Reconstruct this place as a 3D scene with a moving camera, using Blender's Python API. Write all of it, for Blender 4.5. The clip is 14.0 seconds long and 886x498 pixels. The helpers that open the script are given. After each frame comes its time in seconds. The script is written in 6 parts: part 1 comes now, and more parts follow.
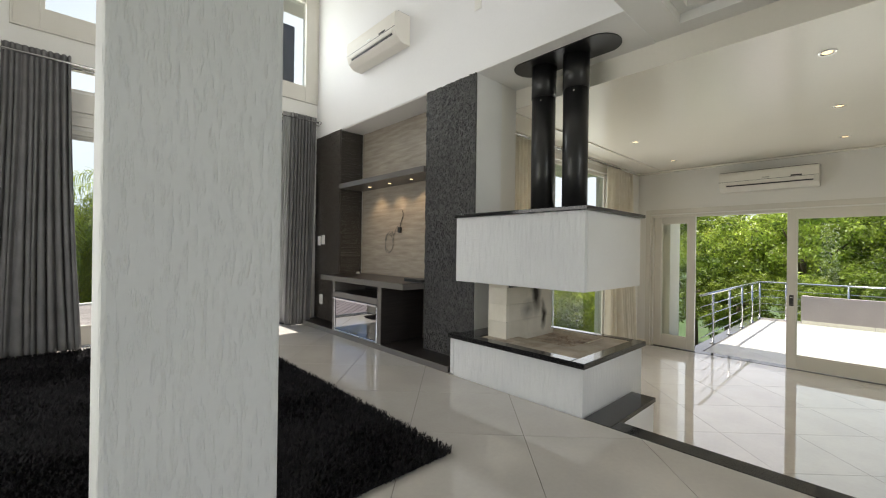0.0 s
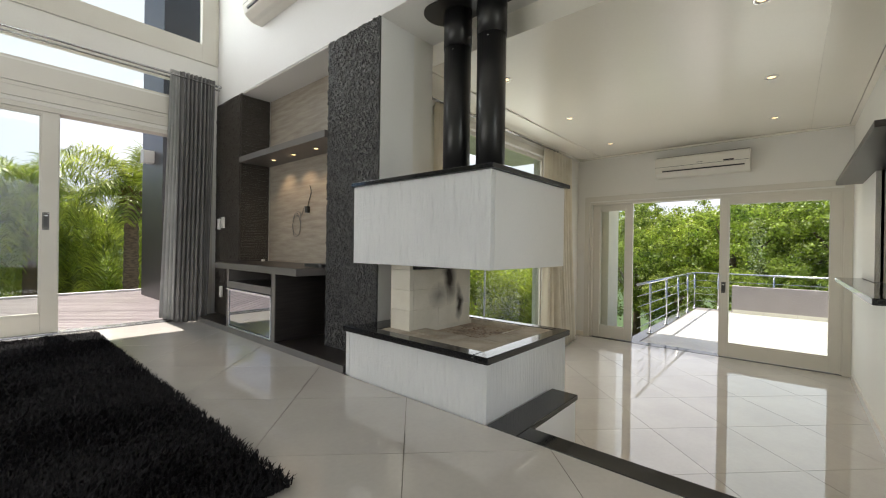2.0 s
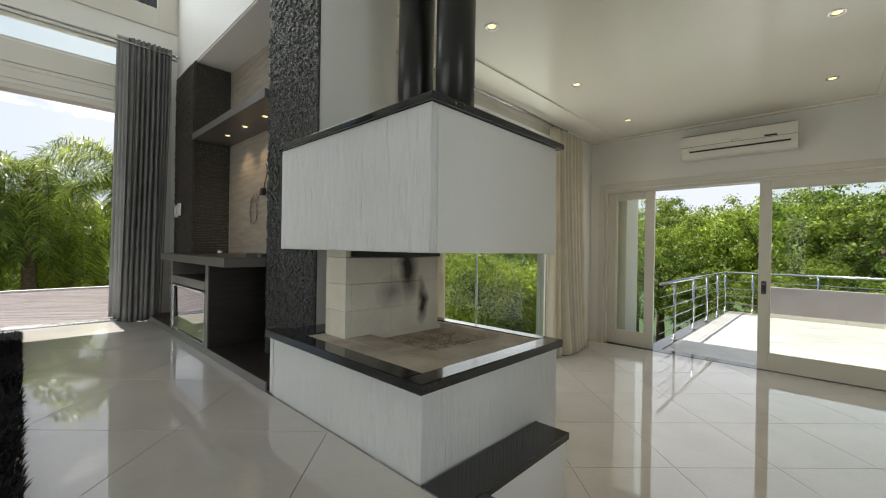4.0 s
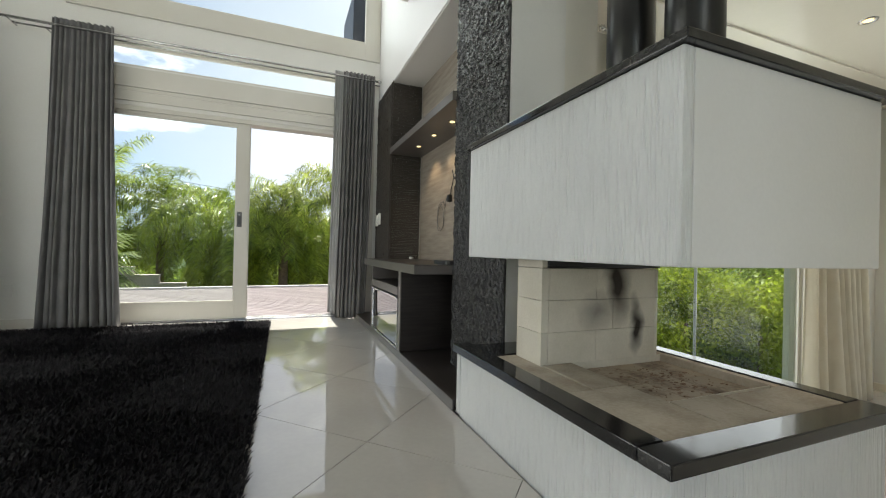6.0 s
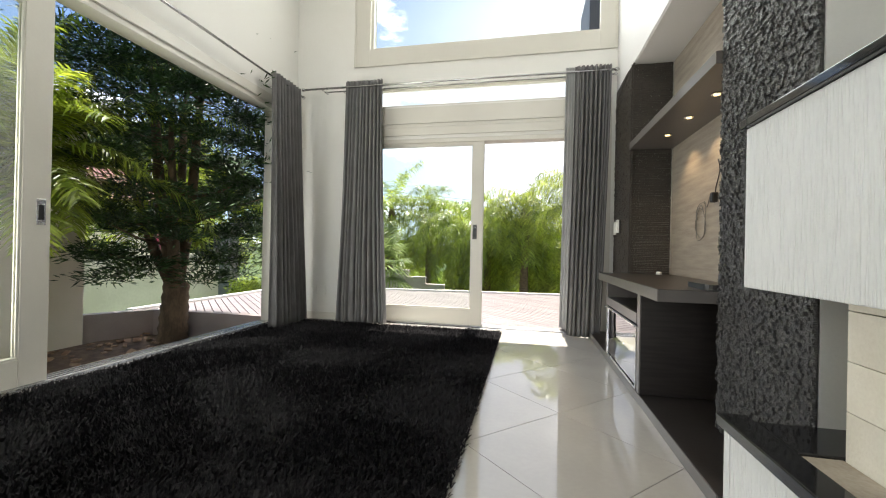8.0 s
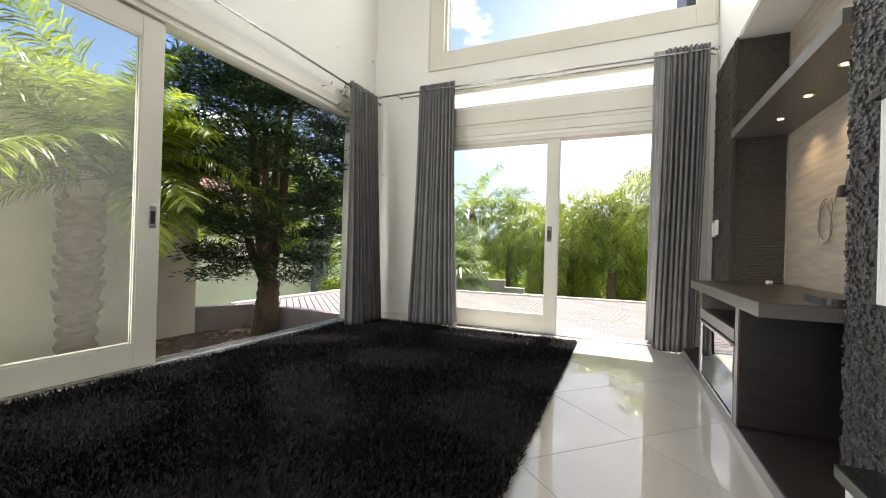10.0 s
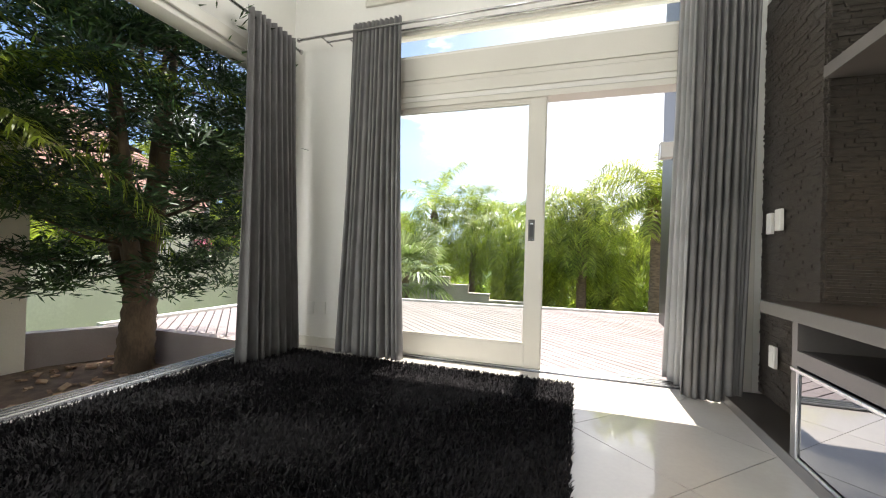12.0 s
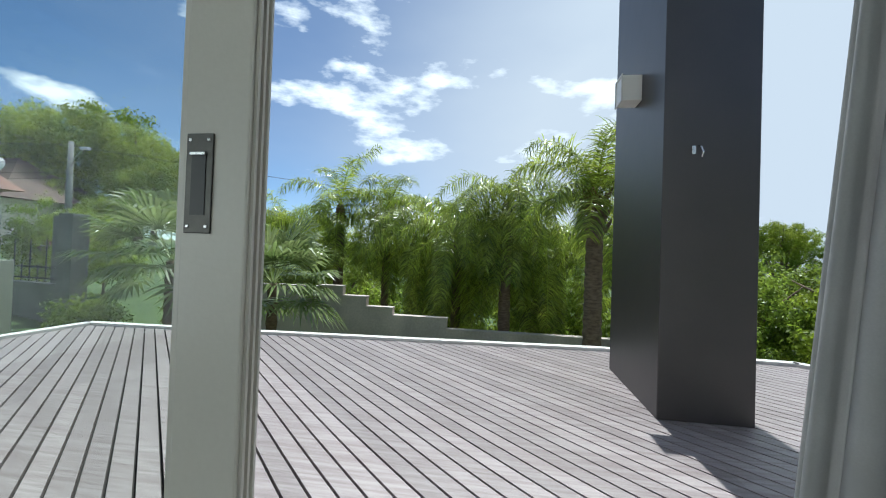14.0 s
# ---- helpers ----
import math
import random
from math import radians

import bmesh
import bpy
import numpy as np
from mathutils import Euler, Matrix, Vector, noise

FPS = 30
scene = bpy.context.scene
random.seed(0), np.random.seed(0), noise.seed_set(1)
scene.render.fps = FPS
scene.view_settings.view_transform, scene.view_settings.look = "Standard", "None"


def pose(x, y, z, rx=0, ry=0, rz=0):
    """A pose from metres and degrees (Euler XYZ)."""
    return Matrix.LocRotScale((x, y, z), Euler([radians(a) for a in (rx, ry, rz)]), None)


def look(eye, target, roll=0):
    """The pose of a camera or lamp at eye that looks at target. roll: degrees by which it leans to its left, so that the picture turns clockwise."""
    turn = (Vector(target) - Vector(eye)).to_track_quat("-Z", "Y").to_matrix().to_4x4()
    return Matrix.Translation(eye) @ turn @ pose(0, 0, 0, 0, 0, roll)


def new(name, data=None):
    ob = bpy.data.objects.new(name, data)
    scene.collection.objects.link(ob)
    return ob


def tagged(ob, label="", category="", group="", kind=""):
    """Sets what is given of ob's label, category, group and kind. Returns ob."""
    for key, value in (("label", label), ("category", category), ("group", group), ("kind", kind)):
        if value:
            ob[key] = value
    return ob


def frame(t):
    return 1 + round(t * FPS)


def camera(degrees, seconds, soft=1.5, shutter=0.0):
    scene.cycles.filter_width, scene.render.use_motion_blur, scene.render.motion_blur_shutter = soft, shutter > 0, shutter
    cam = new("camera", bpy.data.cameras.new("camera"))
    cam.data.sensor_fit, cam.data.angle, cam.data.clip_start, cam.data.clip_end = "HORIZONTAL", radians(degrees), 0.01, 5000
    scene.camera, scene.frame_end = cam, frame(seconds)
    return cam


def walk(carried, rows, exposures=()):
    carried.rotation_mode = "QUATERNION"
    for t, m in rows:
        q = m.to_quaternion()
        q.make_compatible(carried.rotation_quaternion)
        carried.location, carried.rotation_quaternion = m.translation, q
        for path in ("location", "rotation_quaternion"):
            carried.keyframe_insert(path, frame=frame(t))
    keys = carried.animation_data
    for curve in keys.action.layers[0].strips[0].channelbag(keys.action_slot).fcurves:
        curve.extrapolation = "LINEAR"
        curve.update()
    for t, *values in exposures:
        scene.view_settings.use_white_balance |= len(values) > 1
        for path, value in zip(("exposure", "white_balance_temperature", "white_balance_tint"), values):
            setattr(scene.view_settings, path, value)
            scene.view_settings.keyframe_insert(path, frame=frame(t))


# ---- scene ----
cam = camera(95.5, 14.0, soft=1.1)
PATH = [
    (0, (0.022, -0.086, 1.094), (1.388, 1.375, 1.097), 0.8),
    (0.5, (0.151, -0.017, 0.945), (1.577, 1.386, 0.947), 0.7),
    (1, (0.316, 0.004, 0.918), (1.788, 1.359, 0.912), 0.8),
    (1.5, (0.536, 0.007, 0.92), (2.037, 1.328, 0.92), 0.7),
    (2, (0.734, -0.005, 0.938), (2.246, 1.303, 0.932), 0.8),
    (4.5, (1.636, 0.288, 0.824), (3.02, 1.732, 0.822), 1.1),
    (5, (1.67, 0.406, 0.835), (2.907, 1.978, 0.833), 1.1),
    (5.5, (1.64, 0.488, 0.836), (2.663, 2.206, 0.838), 1.2),
    (6, (1.645, 0.528, 0.845), (2.387, 2.385, 0.854), 1.3),
    (6.2, (1.665, 0.559, 0.855), (2.285, 2.46, 0.863), 1.4),
    (6.5, (1.689, 0.596, 0.874), (2.114, 2.55, 0.877), 1.2),
    (7, (1.705, 0.717, 0.897), (1.825, 2.714, 0.901), 1.3),
    (7.5, (1.746, 0.818, 0.917), (1.585, 2.811, 0.921), 1.4),
    (8, (1.81, 0.841, 0.926), (1.399, 2.799, 0.931), 1.2),
    (8.5, (1.894, 0.906, 0.919), (1.282, 2.81, 0.935), 1.7),
    (9, (1.93, 0.929, 0.931), (1.167, 2.778, 0.948), 1.8),
    (11.5, (1.736, 1.585, 0.931), (0.924, 3.413, 0.933), 1.6),
    (12, (1.543, 2.315, 0.94), (0.91, 4.212, 0.961), 1.8),
    (12.5, (1.389, 3.089, 1.002), (0.941, 5.038, 1.019), 1.6),
    (13, (1.373, 3.797, 1.051), (1.097, 5.778, 1.058), 1.9),
    (13.5, (1.57, 4.395, 1.038), (1.357, 6.383, 1.062), 1.7),
    (14, (1.717, 5.057, 1.04), (1.405, 7.032, 1.073), 2.0),
]
EXPOSURES = [(0.0, 1.0, 6600, 12), (2.0, 0.97, 6600, 12), (4.5, 0.68, 6500, 8), (6.0, 1.0, 6500, 8), (7.0, 1.3, 6600, 9), (8.5, 1.55, 6700, 11), (9.2, 1.55, 6750, 12),
             (11.5, 1.65, 6700, 12), (12.5, 1.48, 6600, 9), (13.0, 0.85, 6050, 2), (13.5, 0.42, 5750, 1), (14.0, 0.37, 5750, 1)]
walk(cam, [(t, look(eye, target, roll)) for t, eye, target, roll in PATH], EXPOSURES)

# ---- world, sun ----
SUN_EL, SUN_AZ = radians(69), radians(-2.0)   # height, and turn from north to east
world = bpy.data.worlds.new("world")
scene.world = world
world.use_nodes = True
wn, wl = world.node_tree.nodes, world.node_tree.links
wn.clear()
w_out = wn.new("ShaderNodeOutputWorld")
w_bg = wn.new("ShaderNodeBackground")
w_sky = wn.new("ShaderNodeTexSky")
w_sky.sky_type, w_sky.sun_disc = "NISHITA", False
w_sky.sun_elevation, w_sky.sun_rotation = SUN_EL, SUN_AZ
w_sky.air_density, w_sky.dust_density, w_sky.ozone_density = 0.85, 0.0, 1.3
w_sky.altitude = 1800.0
w_bg.inputs["Strength"].default_value = 0.095
w_co = wn.new("ShaderNodeTexCoord")
w_map = wn.new("ShaderNodeMapping")
w_map.inputs["Scale"].default_value = (1.0, 1.0, 2.6)
w_map.inputs["Location"].default_value = (0.35, 0.55, 0.0)
w_n1 = wn.new("ShaderNodeTexNoise")
w_n1.inputs["Scale"].default_value, w_n1.inputs["Detail"].default_value = 3.2, 9.0
w_n1.inputs["Roughness"].default_value = 0.55
w_r1 = wn.new("ShaderNodeValToRGB")
w_r1.color_ramp.elements[0].position, w_r1.color_ramp.elements[1].position = 0.575, 0.655
w_n2 = wn.new("ShaderNodeTexNoise")
w_n2.inputs["Scale"].default_value, w_n2.inputs["Detail"].default_value = 1.1, 5.0
w_r2 = wn.new("ShaderNodeValToRGB")
w_r2.color_ramp.elements[0].position, w_r2.color_ramp.elements[1].position = 0.48, 0.80
w_dot, w_rng, w_veil = wn.new("ShaderNodeVectorMath"), wn.new("ShaderNodeMapRange"), wn.new("ShaderNodeMath")
w_dot.operation, w_dot.inputs[1].default_value = "DOT_PRODUCT", (0.75, 0.66, 0.0)     # high haze thickens towards the east
w_rng.interpolation_type = "SMOOTHSTEP"
w_rng.inputs["From Min"].default_value, w_rng.inputs["From Max"].default_value = 0.1, 0.8
w_veil.operation, w_veil.use_clamp = "MULTIPLY_ADD", True
w_veil.inputs[1].default_value = 0.25
w_mix, w_mix2 = wn.new("ShaderNodeMix"), wn.new("ShaderNodeMix")
w_mix.data_type = w_mix2.data_type = "RGBA"
w_mix.inputs["B"].default_value = (10.5, 10.7, 11.0, 1)
w_mix2.inputs["B"].default_value = (5.8, 6.1, 6.7, 1)
for a, b in ((w_co.outputs["Generated"], w_map.inputs["Vector"]), (w_map.outputs[0], w_n1.inputs["Vector"]), (w_map.outputs[0], w_n2.inputs["Vector"]),
             (w_n1.outputs[0], w_r1.inputs[0]), (w_n2.outputs[0], w_r2.inputs[0]), (w_co.outputs["Generated"], w_dot.inputs[0]), (w_dot.outputs["Value"], w_rng.inputs["Value"]),
             (w_r2.outputs[0], w_veil.inputs[0]), (w_rng.outputs[0], w_veil.inputs[2]), (w_veil.outputs[0], w_mix2.inputs["Factor"]), (w_sky.outputs[0], w_mix2.inputs["A"]),
             (w_r1.outputs[0], w_mix.inputs["Factor"]), (w_mix2.outputs["Result"], w_mix.inputs["A"]), (w_mix.outputs["Result"], w_bg.inputs["Color"]), (w_bg.outputs[0], w_out.inputs["Surface"])):
    wl.new(a, b)
sun = new("sun", bpy.data.lights.new("sun", "SUN"))
sun.data.energy, sun.data.angle, sun.data.color = 5.0, radians(0.53), (1.0, 0.95, 0.88)
sun_way = Vector((math.sin(SUN_AZ) * math.cos(SUN_EL), math.cos(SUN_AZ) * math.cos(SUN_EL), math.sin(SUN_EL)))
sun.matrix_world = look(sun_way * 60, (0, 0, 0))

# added daylight fill: unseen rear openings (hall below, gallery above) and rooms' own windows
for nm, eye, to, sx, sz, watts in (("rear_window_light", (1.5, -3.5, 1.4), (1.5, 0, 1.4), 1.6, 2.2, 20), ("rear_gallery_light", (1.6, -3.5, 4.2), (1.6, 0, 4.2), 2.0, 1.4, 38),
                                   ("garden_window_light", (-1.41, 2.7, 1.15), (1, 2.7, 1.15), 4.2, 1.8, 36), ("high_window_light", (1.2, 5.73, 4.1), (1.2, 0, 4.1), 2.7, 1.2, 20),
                                   ("dining_window_light", (5.25, 2.96, 0.9), (5.25, 0, 0.9), 2.4, 2.8, 11), ("balcony_window_light", (7.86, 1.08, 0.6), (0, 1.08, 0.6), 3.0, 2.2, 6)):
    fill_lamp = new(nm, bpy.data.lights.new(nm, "AREA"))
    fill_lamp.data.shape, fill_lamp.data.size, fill_lamp.data.size_y = "RECTANGLE", sx, sz
    fill_lamp.data.energy, fill_lamp.data.color = watts, (0.98, 0.985, 0.96)
    fill_lamp.matrix_world = look(eye, to)

# ---- materials ----
def mat(name, col, rough=0.5, col2=None, scale=8.0, fine=120.0, bump=0.0, bump_scale=None, metal=0.0, stretch=(1, 1, 1), spec=0.5, vary=0.0, coat=0.0, mixpos=(0.35, 0.65), trans=0.0, bump_stretch=None, rough_vary=0.0, bdist=0.01, ridge=None, island=0.0):
    """Principled surface with two scales of colour noise, relief, and per-object variation."""
    m = bpy.data.materials.new(name)
    m.use_nodes = True
    n, l = m.node_tree.nodes, m.node_tree.links
    p = n["Principled BSDF"]
    p.inputs["Roughness"].default_value, p.inputs["Metallic"].default_value = rough, metal
    p.inputs["Specular IOR Level"].default_value, p.inputs["Coat Weight"].default_value = spec, coat
    co = n.new("ShaderNodeTexCoord")
    mp = n.new("ShaderNodeMapping")
    mp.inputs["Scale"].default_value = stretch
    l.new(co.outputs["Object"], mp.inputs["Vector"])
    col2 = col2 or tuple(c * 0.86 for c in col)
    big, small = n.new("ShaderNodeTexNoise"), n.new("ShaderNodeTexNoise")
    big.inputs["Scale"].default_value, big.inputs["Detail"].default_value = scale, 6
    small.inputs["Scale"].default_value, small.inputs["Detail"].default_value = fine, 3
    ramp = n.new("ShaderNodeValToRGB")
    ramp.color_ramp.elements[0].position, ramp.color_ramp.elements[1].position = mixpos
    ramp.color_ramp.elements[0].color, ramp.color_ramp.elements[1].color = (*col, 1), (*col2, 1)
    add = n.new("ShaderNodeMath")
    add.operation = "MULTIPLY_ADD"
    add.inputs[1].default_value, add.inputs[2].default_value = 0.35, -0.17
    sm = n.new("ShaderNodeMath")
    for q in (big, small):
        l.new(mp.outputs[0], q.inputs["Vector"])
    l.new(small.outputs[0], add.inputs[0])
    l.new(big.outputs[0], sm.inputs[0])
    l.new(add.outputs[0], sm.inputs[1])
    l.new(sm.outputs[0], ramp.inputs[0])
    out = ramp.outputs[0]
    if vary:
        oi, hs, ma = n.new("ShaderNodeObjectInfo"), n.new("ShaderNodeHueSaturation"), n.new("ShaderNodeMapRange")
        ma.inputs["To Min"].default_value, ma.inputs["To Max"].default_value = 1 - vary, 1 + vary
        l.new(oi.outputs["Random"], ma.inputs["Value"])
        l.new(ma.outputs[0], hs.inputs["Value"])
        l.new(out, hs.inputs["Color"])
        out = hs.outputs[0]
    if island:
        gi, h2, m3 = n.new("ShaderNodeNewGeometry"), n.new("ShaderNodeHueSaturation"), n.new("ShaderNodeMapRange")
        m3.inputs["To Min"].default_value, m3.inputs["To Max"].default_value = 1 - island, 1 + island
        l.new(gi.outputs["Random Per Island"], m3.inputs["Value"])
        l.new(m3.outputs[0], h2.inputs["Value"])
        l.new(out, h2.inputs["Color"])
        out = h2.outputs[0]
    l.new(out, p.inputs["Base Color"])
    if rough_vary:
        rr = n.new("ShaderNodeMapRange")
        rr.inputs["To Min"].default_value, rr.inputs["To Max"].default_value = max(0, rough - rough_vary), rough + rough_vary
        l.new(big.outputs[0], rr.inputs["Value"])
        l.new(rr.outputs[0], p.inputs["Roughness"])
    if bump:
        bm_, tx = n.new("ShaderNodeBump"), n.new("ShaderNodeTexNoise")
        tx.inputs["Scale"].default_value, tx.inputs["Detail"].default_value = bump_scale or fine, 4
        bm_.inputs["Strength"].default_value, bm_.inputs["Distance"].default_value = min(1, bump), bdist
        if bump_stretch:
            m2 = n.new("ShaderNodeMapping")
            m2.inputs["Scale"].default_value = bump_stretch
            l.new(co.outputs["Object"], m2.inputs["Vector"])
            l.new(m2.outputs[0], tx.inputs["Vector"])
        else:
            l.new(mp.outputs[0], tx.inputs["Vector"])
        if ridge:
            rg = n.new("ShaderNodeMapRange")
            rg.interpolation_type = "SMOOTHSTEP"
            rg.inputs["From Min"].default_value, rg.inputs["From Max"].default_value = ridge
            l.new(tx.outputs[0], rg.inputs["Value"])
            l.new(rg.outputs[0], bm_.inputs["Height"])
        else:
            l.new(tx.outputs[0], bm_.inputs["Height"])
        l.new(bm_.outputs[0], p.inputs["Normal"])
    if trans:
        tr, mx, o = n.new("ShaderNodeBsdfTranslucent"), n.new("ShaderNodeMixShader"), n["Material Output"]
        mx.inputs[0].default_value = trans
        l.new(out, tr.inputs["Color"])
        l.new(p.outputs[0], mx.inputs[1])
        l.new(tr.outputs[0], mx.inputs[2])
        l.new(mx.outputs[0], o.inputs["Surface"])
    return m


def glass_mat(name, tint, gloss=1.0, haze=0.0):
    m = bpy.data.materials.new(name)
    m.use_nodes = True
    n, l = m.node_tree.nodes, m.node_tree.links
    n.remove(n["Principled BSDF"])
    t, g, f, mx = n.new("ShaderNodeBsdfTransparent"), n.new("ShaderNodeBsdfGlossy"), n.new("ShaderNodeLayerWeight"), n.new("ShaderNodeMixShader")
    pw, sc = n.new("ShaderNodeMath"), n.new("ShaderNodeMath")
    pw.operation, pw.inputs[1].default_value = "POWER", 4.0
    sc.operation, sc.inputs[1].default_value, sc.inputs[2].default_value = "MULTIPLY_ADD", 0.45 * gloss, 0.03 * gloss
    l.new(f.outputs["Facing"], pw.inputs[0])
    l.new(pw.outputs[0], sc.inputs[0])
    t.inputs["Color"].default_value = (*tint, 1)
    g.inputs["Roughness"].default_value = 0.0
    l.new(sc.outputs[0], mx.inputs[0])
    l.new(t.outputs[0], mx.inputs[1])
    l.new(g.outputs[0], mx.inputs[2])
    last = mx
    if haze:
        d, m2 = n.new("ShaderNodeBsdfTranslucent"), n.new("ShaderNodeMixShader")
        d.inputs["Color"].default_value = (0.8, 0.8, 0.74, 1)
        m2.inputs[0].default_value = haze
        l.new(mx.outputs[0], m2.inputs[1])
        l.new(d.outputs[0], m2.inputs[2])
        last = m2
    l.new(last.outputs[0], n["Material Output"].inputs["Surface"])
    return m


def glow_mat(name, col, strength):
    m = bpy.data.materials.new(name)
    m.use_nodes = True
    p = m.node_tree.nodes["Principled BSDF"]
    p.inputs["Base Color"].default_value = (0.9, 0.85, 0.7, 1)
    p.inputs["Emission Color"].default_value, p.inputs["Emission Strength"].default_value = (*col, 1), strength
    return m


M_WALL = mat("wall_paint", (0.80, 0.79, 0.75), 0.6, (0.77, 0.755, 0.71), 0.7, 60, 0.08, 220)
M_UPWALL = mat("wall_paint_white", (0.82, 0.82, 0.82), 0.55, (0.79, 0.79, 0.785), 0.7, 60, 0.05, 220)
M_CEIL = mat("ceiling_gloss", (0.86, 0.82, 0.73), 0.24, (0.83, 0.79, 0.70), 0.6, 40, 0.03, 3.0, spec=0.6)
M_SOFFIT = mat("soffit_paint", (0.78, 0.77, 0.74), 0.5, (0.75, 0.74, 0.71), 0.8, 50)
M_TILE = mat("porcelain_tile", (0.53, 0.505, 0.465), 0.025, (0.485, 0.46, 0.425), 2.2, 40, vary=0.03, spec=1.0, rough_vary=0.015)
M_GROUT = mat("grout", (0.22, 0.2, 0.18), 0.8, fine=200)
M_GRANITE = mat("black_granite", (0.012, 0.012, 0.013), 0.09, (0.035, 0.034, 0.033), 90, 400, spec=0.6, rough_vary=0.03, mixpos=(0.45, 0.75))
M_GRAFIATO = mat("brushed_plaster", (0.64, 0.65, 0.645), 0.6, (0.60, 0.61, 0.605), 2, 60, 0.75, 25, stretch=(1, 1, 1), bump_stretch=(2.8, 2.8, 0.6), bdist=0.005, ridge=(0.46, 0.74))
M_FIRE = mat("ribbed_paint", (0.79, 0.80, 0.80), 0.42, (0.74, 0.75, 0.755), 2.5, 80, 1.0, 24, bump_stretch=(6.0, 6.0, 0.16), bdist=0.012)
M_FIRES = mat("smooth_paint", (0.79, 0.79, 0.78), 0.5, (0.75, 0.75, 0.74), 1.5, 80, 0.06, 90)
M_FRAME = mat("cream_frame", (0.67, 0.645, 0.58), 0.32, (0.63, 0.605, 0.54), 1.5, 90, 0.04, 120)
M_STONE = mat("dark_split_stone", (0.036, 0.035, 0.036), 0.22, (0.095, 0.092, 0.09), 30, 180, 0.8, 160, spec=0.6, mixpos=(0.3, 0.75))
M_LEDGE = mat("brown_ledgestone", (0.036, 0.030, 0.025), 0.45, (0.078, 0.066, 0.053), 14, 120, 0.7, 90, stretch=(1, 1, 5), mixpos=(0.3, 0.75))
M_WOODL = mat("ash_laminate", (0.40, 0.355, 0.295), 0.42, (0.25, 0.215, 0.175), 3.0, 40, 0.12, 40, stretch=(1, 1.0, 9.0), mixpos=(0.3, 0.72))
M_DWOOD = mat("dark_brown_laminate", (0.038, 0.032, 0.029), 0.33, (0.025, 0.021, 0.019), 5, 60, 0.06, 60, stretch=(1, 1, 12))
M_EDGE = mat("taupe_lacquer", (0.14, 0.128, 0.12), 0.3, (0.12, 0.11, 0.103), 3, 90)
M_CHROME = mat("brushed_chrome", (0.72, 0.72, 0.73), 0.22, (0.66, 0.66, 0.67), 20, 200, metal=1.0)
M_STEEL = mat("stainless_rail", (0.62, 0.62, 0.62), 0.25, (0.55, 0.55, 0.55), 12, 150, metal=1.0)
M_MIRROR = mat("smoked_mirror", (0.30, 0.30, 0.31), 0.02, (0.28, 0.28, 0.29), 2, 30, metal=1.0)
M_BLACK = mat("black_enamel", (0.012, 0.012, 0.013), 0.32, (0.018, 0.018, 0.018), 6, 90, spec=0.5)
M_BPLASTIC = mat("black_plastic", (0.015, 0.015, 0.016), 0.35, (0.02, 0.02, 0.02), 10, 100)
M_WPLASTIC = mat("white_plastic", (0.80, 0.79, 0.75), 0.35, (0.77, 0.76, 0.72), 4, 90)
M_ACPLASTIC = mat("ivory_plastic", (0.76, 0.73, 0.66), 0.35, (0.73, 0.70, 0.63), 3, 60)
M_CURT = mat("grey_blackout_fabric", (0.215, 0.21, 0.21), 0.8, (0.175, 0.171, 0.171), 6, 400, 0.15, 500, trans=0.24)
M_CREAM = mat("cream_linen", (0.80, 0.76, 0.66), 0.85, (0.74, 0.69, 0.58), 5, 300, 0.15, 400, trans=0.35)
M_RUG = mat("black_shag", (0.007, 0.007, 0.008), 0.75, (0.017, 0.015, 0.017), 9, 300, spec=0.15, mixpos=(0.3, 0.75))
M_BRICK = mat("refractory_brick", (0.74, 0.70, 0.60), 0.8, (0.66, 0.615, 0.515), 5, 90, 0.25, 90, vary=0.05)
M_GLASS = glass_mat("clear_glass", (0.93, 0.96, 0.94), 0.5)
# pale translucent haze mixed into the glass to lift the garden panes
M_HAZEG = glass_mat("hazy_glass", (0.93, 0.94, 0.90), haze=0.02)
M_DECK = mat("deck_board", (0.335, 0.295, 0.292), 0.36, (0.22, 0.18, 0.178), 3, 60, 0.25, 50, stretch=(1.2, 16, 6), vary=0.14)
M_DECKGAP = mat("deck_underside", (0.03, 0.026, 0.024), 0.9)
M_CONC = mat("white_coping", (0.72, 0.71, 0.68), 0.7, (0.62, 0.61, 0.58), 4, 60, 0.15, 90)
M_CHAR = mat("charcoal_render", (0.042, 0.034, 0.034), 0.42, (0.033, 0.027, 0.027), 3, 60, 0.12, 6, spec=0.9, mixpos=(0.3, 0.7))
M_MAUVE = mat("mauve_render", (0.40, 0.345, 0.335), 0.75, (0.35, 0.30, 0.29), 3, 70, 0.2, 60)
M_BEIGE = mat("beige_render", (0.84, 0.78, 0.67), 0.75, (0.78, 0.72, 0.61), 2, 70, 0.2, 60)
M_GWALL = mat("weathered_wall", (0.58, 0.50, 0.455), 0.85, (0.38, 0.33, 0.30), 0.9, 20, 0.3, 40)
M_GREYWALL = mat("grey_concrete", (0.24, 0.24, 0.235), 0.85, (0.15, 0.15, 0.148), 1.2, 30, 0.3, 40)
M_CHIP = mat("bark_chips", (0.28, 0.17, 0.11), 0.85, (0.40, 0.28, 0.19), 20, 150, 0.4, 80, vary=0.35)
M_SOIL = mat("soil", (0.20, 0.14, 0.10), 0.95, (0.12, 0.08, 0.06), 10, 80, 0.5, 60)
